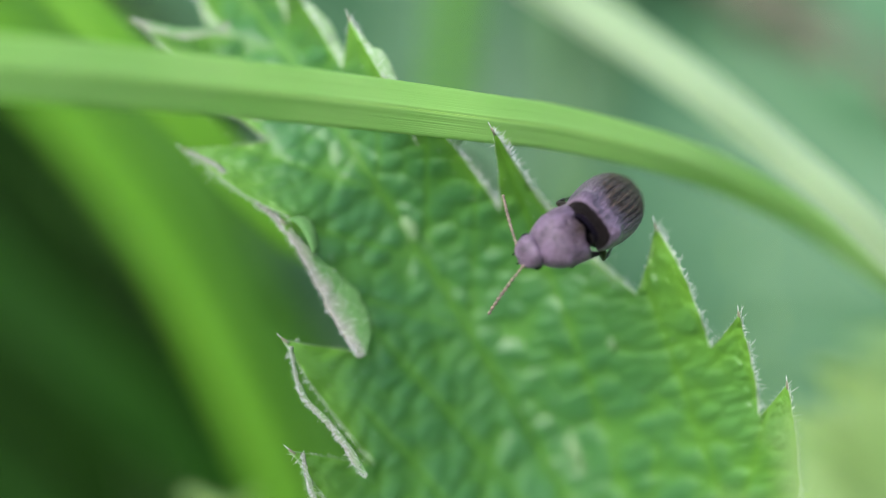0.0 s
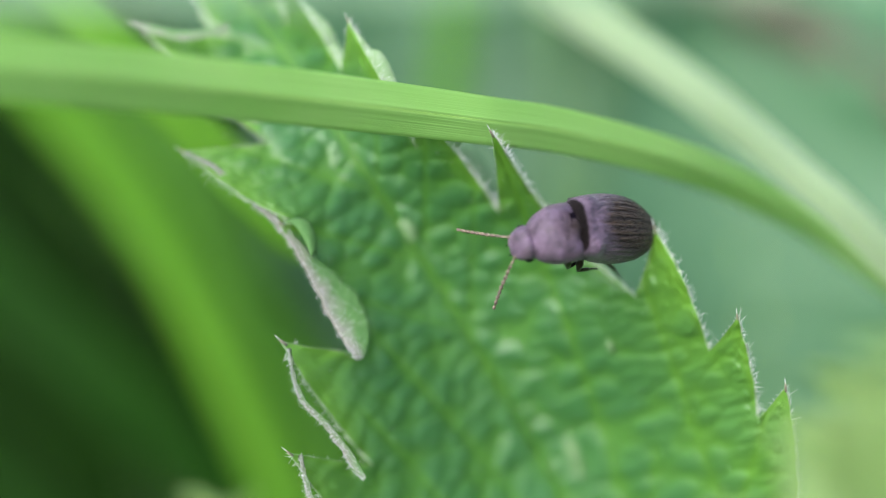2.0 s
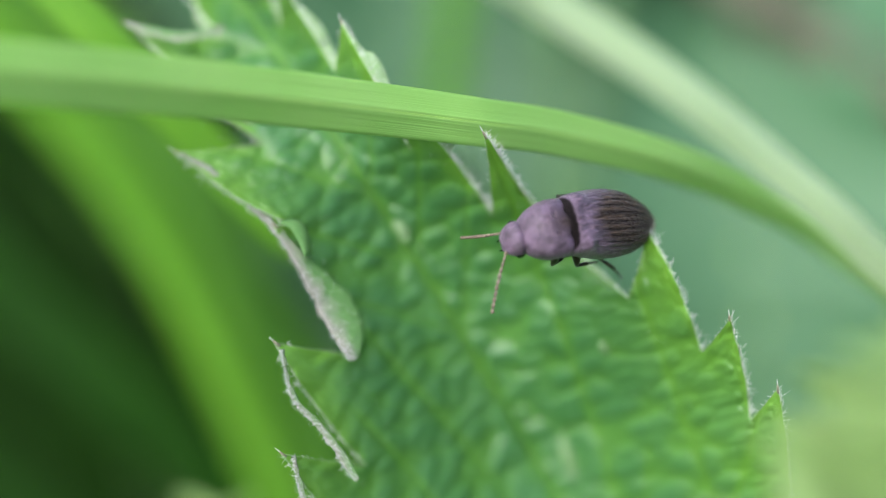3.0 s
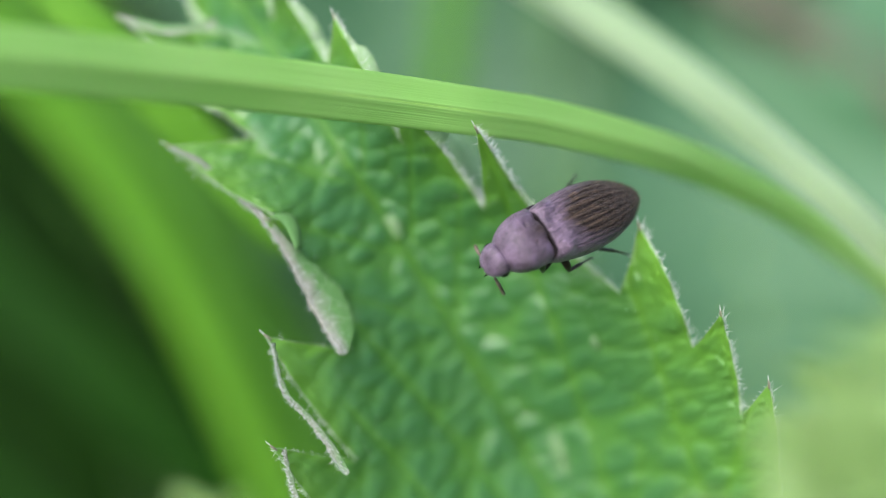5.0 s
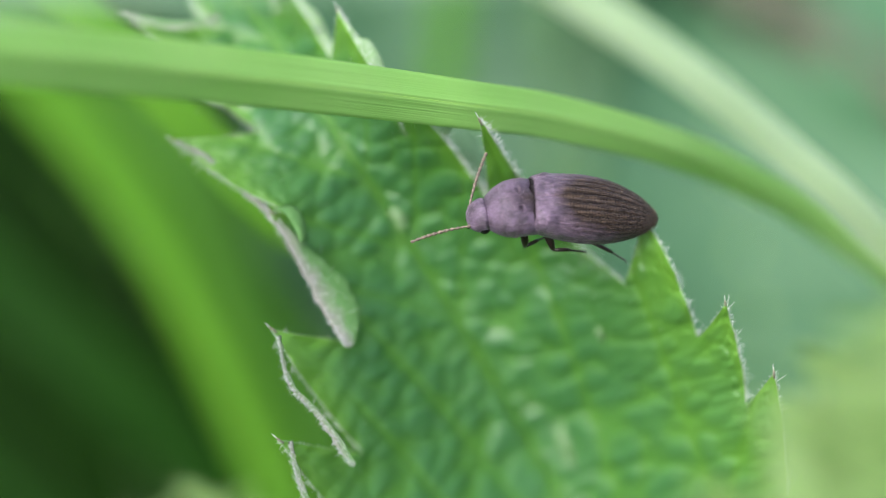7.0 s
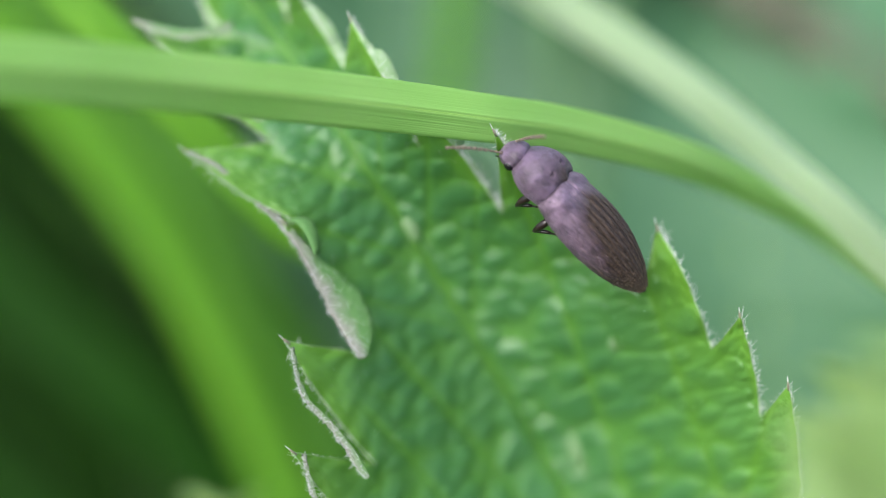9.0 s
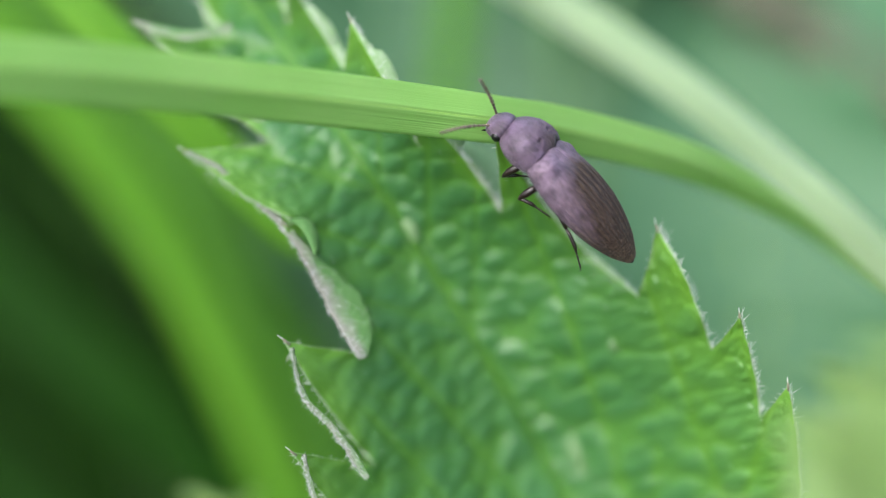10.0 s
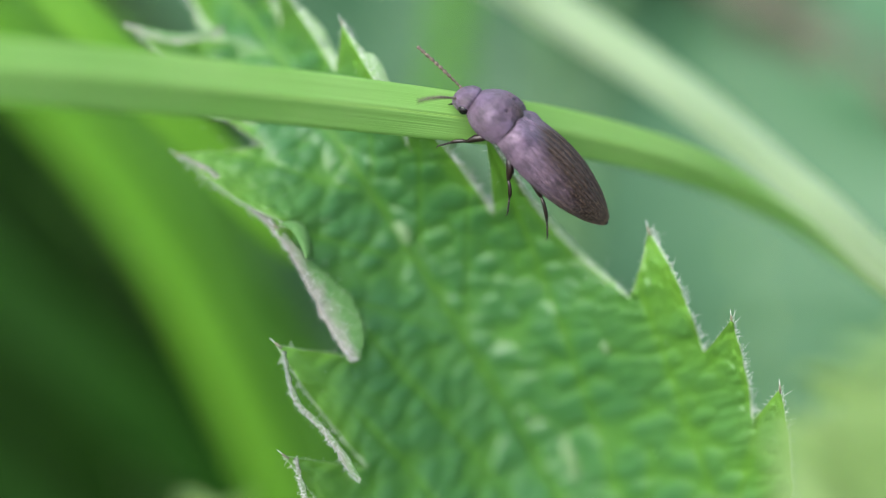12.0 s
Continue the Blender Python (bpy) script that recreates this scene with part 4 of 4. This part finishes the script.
ANTENNA_AT = [(4.02, 0.55, -0.25), (4.02, -0.55, -0.25)]


def leg_thing(thigh, shin, foot):
    """A leg in three pieces, each along its own x: the swollen thigh from the hip, the thin shin and the jointed foot from the knee."""
    ob = part("leg", mesh_of("leg", *tube([(-0.1, 0, 0), (thigh * 0.25, 0, 0.08), (thigh * 0.6, 0, 0.1), (thigh * 0.92, 0, 0.02), (thigh, 0, 0)], [0.16, 0.25, 0.25, 0.15, 0.08], 10), M_LEG), beetle, "dark brown jointed leg")
    shank = part("shin", mesh_of("shin", *tube([(-0.06, 0, 0), (shin * 0.3, 0, 0.05), (shin * 0.75, 0, 0.02), (shin, 0, -0.05)], [0.08, 0.12, 0.13, 0.09], 8), M_LEG), ob)
    seg = []
    for j in range(5):
        a, z = shin * 0.97 + foot * j / 5, -0.05 - 0.05 * j
        seg.append(tube([(a, 0, z), (a + foot / 10, 0, z - 0.02), (a + foot / 5, 0, z - 0.05)], [0.05, 0.075, 0.04], 7))
    a, z = shin * 0.97 + foot, -0.3
    for s in (1, -1):
        seg.append(tube([(a, 0, z), (a + 0.14, s * 0.08, z - 0.06), (a + 0.17, s * 0.14, z - 0.16)], [0.035, 0.025, 0.008], 6))
    toes = part("foot", mesh_of("foot", *join(seg), M_LEG), ob, "dark brown five-jointed foot with two claws")
    return ob, (shank, toes), thigh


# hip, lengths of thigh, shin and foot; then seconds and the ways of the thigh and of the shin of the left leg, in the beetle's own space
LEGS = [("front", (1.0, 1.2, -0.8), (1.45, 1.0, 0.85),
         [(0, (-0.1, 0.4, -0.9), (-0.8, -0.3, -0.3)), (7, (-0.1, 0.4, -0.9), (-0.9, -0.3, 0.0)), (9, (0.1, 0.15, -0.95), (-0.6, -0.2, 0.6)), (9.4, (0.3, 0.3, -0.9), (-0.65, -0.4, 0.5)), (10, (0.35, 0.3, -0.9), (-0.65, -0.4, 0.4)), (10.5, (0.2, 0.3, -0.9), (-0.6, 0.1, -0.3)),
          (11, (0.6, 0.25, -0.7), (0.75, 0.2, -0.55)), (12, (0.6, 0.25, -0.7), (0.75, 0.2, -0.5))]),
        ("middle", (-1.0, 1.35, -0.85), (1.4, 1.1, 1.0),
         [(0, (-0.5, 0.6, -0.5), (-0.97, -0.1, 0.1)), (7, (-0.5, 0.6, -0.5), (-0.97, -0.05, 0.15)), (9, (0.1, 0.15, -0.95), (-0.6, -0.2, 0.6)), (9.5, (0.1, 0.35, -0.9), (-0.75, -0.35, 0.5)), (10.5, (0.2, 0.3, -0.9), (-0.8, 0.1, 0.2)),
          (11.3, (-0.4, 0.25, -0.8), (-0.7, 0.2, -0.6)), (12, (-0.6, 0.25, -0.7), (-0.7, 0.2, -0.55))]),
        ("hind", (-2.7, 1.25, -0.85), (1.5, 1.5, 1.1),
         [(0, (-0.9, 0.25, -0.4), (-0.95, 0.2, -0.2)), (4.5, (-0.85, 0.6, -0.15), (-0.95, 0.45, -0.1)), (7, (-0.95, 0.3, -0.1), (-0.95, 0.3, -0.05)), (9, (-0.9, 0.05, -0.2), (-0.8, -0.1, 0.2)), (9.5, (-0.9, 0.2, -0.25), (-0.93, 0.12, -0.15)),
          (10.5, (-0.93, 0.2, -0.2), (-0.9, 0.15, -0.3)), (11, (-0.95, 0.15, -0.1), (-0.85, 0.15, -0.35)), (12, (-0.92, 0.15, -0.2), (-0.8, 0.15, -0.45))])]
legs = []
for name, hip, size, ways in LEGS:
    for s in (1, -1):
        legs.append((*leg_thing(*size), hip, ways, name, s))


def way_at(ways, t, s, which):
    """The way of a leg's thigh or shin at t, on the left or mirrored to the right."""
    return Vector([float(np.interp(t, [k[0] for k in ways], [k[which][i] for k in ways])) * (s if i == 1 else 1) for i in range(3)])


# ---- how the beetle walks ----
# seconds; the waist right and down; heading of the wing cases and of the thorax; how far each rears to the lens; roll
WALK = [
    (0.0, 1041, 398, 216, 203, 60, 14, 4), (0.5, 1026, 414, 207, 196, 61, 12, 6), (1.0, 1037, 409, 195, 192, 58, 10, 8), (1.5, 1038, 395, 181, 189, 52, 12, 12), (2.0, 1021, 402, 178, 194, 50, 12, 14),
    (2.5, 1025, 400, 179, 191, 50, 12, 14), (4.5, 956, 408, 199, 210, 32, 14, 16), (5.0, 961, 417, 204, 211, 36, 16, 14), (5.5, 951, 407, 198, 208, 36, 12, 17), (6.0, 976, 407, 195, 202, 27, 10, 19),
    (6.5, 909, 395, 188.5, 196, 30, 8, 22), (6.7, 905, 372, 184, 193, 27, 6, 23), (7.0, 944, 361, 174, 190, 18, 4, 26), (9.0, 984, 337, 133, 140, 8, 4, 46), (9.5, 978, 301, 131, 147, 4, 2, 50), (10.0, 963, 280, 132, 144, 4, 0, 52),
    (10.5, 950, 261, 133.5, 143, 6, 0, 54), (11.0, 942, 245, 132, 145, 6, 0, 55), (11.5, 928, 231, 134, 146, 6, 0, 56), (12.0, 906, 229, 137, 146, 10, 0, 57)]
# seconds; how far the thorax stretches from the wing cases (right, down)
STRETCH = [(0.0, -20, 16), (0.5, -20, 7), (1.0, -14, 8), (1.5, -10, 4), (2.5, -9, 3), (4.5, -7, -6), (5.5, -6, -3), (6.5, -2, 4), (7.0, -2, 2), (9.0, 4, -4), (12.0, 4, -4)]
# seconds; the way of its left antenna, then of its right one (right, down)
FEEL = [
    (0.0, -68, 83, -31, -90), (0.5, -25, 52, -45, 12), (1.0, -70, 91, -9, -37), (1.5, 5, 111, -46, 10), (2.0, -45, 92, -95, -7), (2.5, -42, 105, -82, 18), (4.5, 34, 98, -40, -30), (5.0, 20, 45, -18, -20),
    (5.5, -68, 87, -50, -52), (6.0, -3, 46, 17, -90), (6.5, -110, 48, -20, -5), (6.7, -75, 40, -25, -35), (7.0, -108, 22, 24, -102), (9.0, -102, -14, 60, -6), (9.5, -110, 0, 8, -110), (10.0, -89, 11, -30, -50), (10.5, -90, 4, -13, -64),
    (11.0, -82, -7, -29, -31), (11.5, -35, 18, -8, -93), (12.0, -70, 5, -82, -68)]


def sway_at(t):
    return min(SWAY, key=lambda r: abs(r[0] - t))


def axes(heading, rear, roll):
    """The turn of a body that heads so many degrees round the sharp plane, rears to the lens, and rolls to show its left side."""
    h, p, r = radians(heading), radians(rear), radians(roll)
    f = Vector((math.cos(p) * math.cos(h), math.cos(p) * math.sin(h), math.sin(p)))
    back = (Vector((0, 0, 1)) - f * f.z).normalized()
    back = Matrix.Rotation(r, 3, f) @ back
    left = back.cross(f)
    return Matrix((f, left, back)).transposed()


def placed(turn, x, y, z):
    return Matrix.Translation((x * MM, y * MM, z * MM)) @ turn.to_4x4()


def aimed(way, up):
    """A turn whose x goes along way and whose z leans to up."""
    x = Vector(way).normalized()
    y = Vector(up).cross(x).normalized()
    return Matrix((x, y, x.cross(y))).transposed()


def motions():
    body, chest = [], []
    feel, step, bends = ([], []), [[] for _ in legs], [[] for _ in legs]
    for (t, x, y, head_w, head_c, rear_w, rear_c, roll), (_, lx, ly, rx, ry) in zip(WALK, FEEL):
        sw = sway_at(t)
        u, v = (x - sw[1] - 784) * UNIT, (441 - y + sw[2]) * UNIT
        turn, front = axes(head_w, rear_w, roll), axes(head_c, rear_c, roll * 0.85)
        depth = float(np.interp(t, [0, 2.5, 4.5, 7.0, 9.0, 12.0], [2.5, 2.3, 1.8, 1.5, 1.5, 1.3]))
        k = (DIST - depth) / DIST
        body.append((t, STAGE @ placed(turn, u * k, v * k, depth)))
        bend = turn.transposed() @ front
        hinge = Vector((0, 0, 0.55))
        pull = [float(np.interp(t, [q[0] for q in STRETCH], [q[i] for q in STRETCH])) * UNIT for i in (1, 2)]
        slide = hinge - bend @ hinge + turn.transposed() @ Vector((pull[0], -pull[1], 0))
        chest.append((t, placed(bend, *slide)))
        for i, (a, b) in enumerate(((lx, ly), (rx, ry))):
            ln = math.hypot(a, b)
            rise = math.sqrt(max(0.0, 112.0 ** 2 - ln * ln))
            way = turn.transposed() @ Vector((a, -b, rise if t > 8 else -rise))
            at = bend @ Vector(ANTENNA_AT[i]) + slide
            feel[i].append((t, placed(aimed(way, bend @ Vector((0, 0, 1))), *at)))
        for i, (ob, lower, knee, hip, ways, name, s) in enumerate(legs):
            swing = 0.12 * math.sin(t * 4.1 + (0 if (name == "middle") == (s > 0) else math.pi))
            w, lower_w = way_at(ways, t, s, 1) + Vector((swing, 0, 0.1 * swing)), way_at(ways, t, s, 2)
            at = Vector((hip[0], s * hip[1], hip[2]))
            if name == "front":
                at, w, lower_w = bend @ at + slide, bend @ w, bend @ lower_w
            set_leg = aimed(w, (0, 0, 1))
            step[i].append((t, placed(set_leg, *at)))
            bends[i].append((t, placed(set_leg.transposed() @ aimed(lower_w, (0, 0, 1)), knee, 0, 0)))
    walk(beetle, body)
    walk(pronotum, chest)
    for ob, keyed in zip(antennae, feel):
        walk(ob, keyed)
    for (ob, lower, *_), keyed, knees in zip(legs, step, bends):
        walk(ob, keyed)
        for piece in lower:
            walk(piece, knees)
    stir = [(0.0, 0), (2.7, 0), (4.5, 7), (5.0, 10), (5.5, 7), (6.0, 9), (6.5, 12), (7.0, 5), (9.0, 2), (10.5, 3), (12.0, 6)]
    walk(long_blade, [(t, STAGE @ pose(0, v * UNIT * MM, 0)) for t, v in stir])
    nod = [(0.0, 0), (1.5, -1), (2.5, -11), (4.5, 18), (5.5, 33), (6.0, 24), (6.5, 54), (6.6, 64), (6.7, 44), (7.0, 12), (9.0, -22), (10.5, -27), (12.0, -15)]
    walk(pale_blade, [(t, STAGE @ pose(u * UNIT * MM, 0, 0)) for t, u in nod])
    drift = [(0.0, 26, 0), (0.7, 22, 1), (0.95, 17.5, -2), (1.3, 20, 0), (1.55, 19.5, 0), (1.8, 14, 1), (2.2, 22, 0), (6.2, 22, 2), (6.4, 17, 0), (6.5, 14.4, 1), (6.6, 5.4, 7.6), (6.7, 7.4, 7.6), (6.8, 9, 6), (6.9, 9, 3), (7.0, 17.5, 2), (7.3, 23, 0), (12.0, 24, 0)]
    walk(near_blade, [(t, STAGE @ pose(0, v * 0.68 * MM, 0.045, 0, 0, rz)) for t, v, rz in drift])


motions()
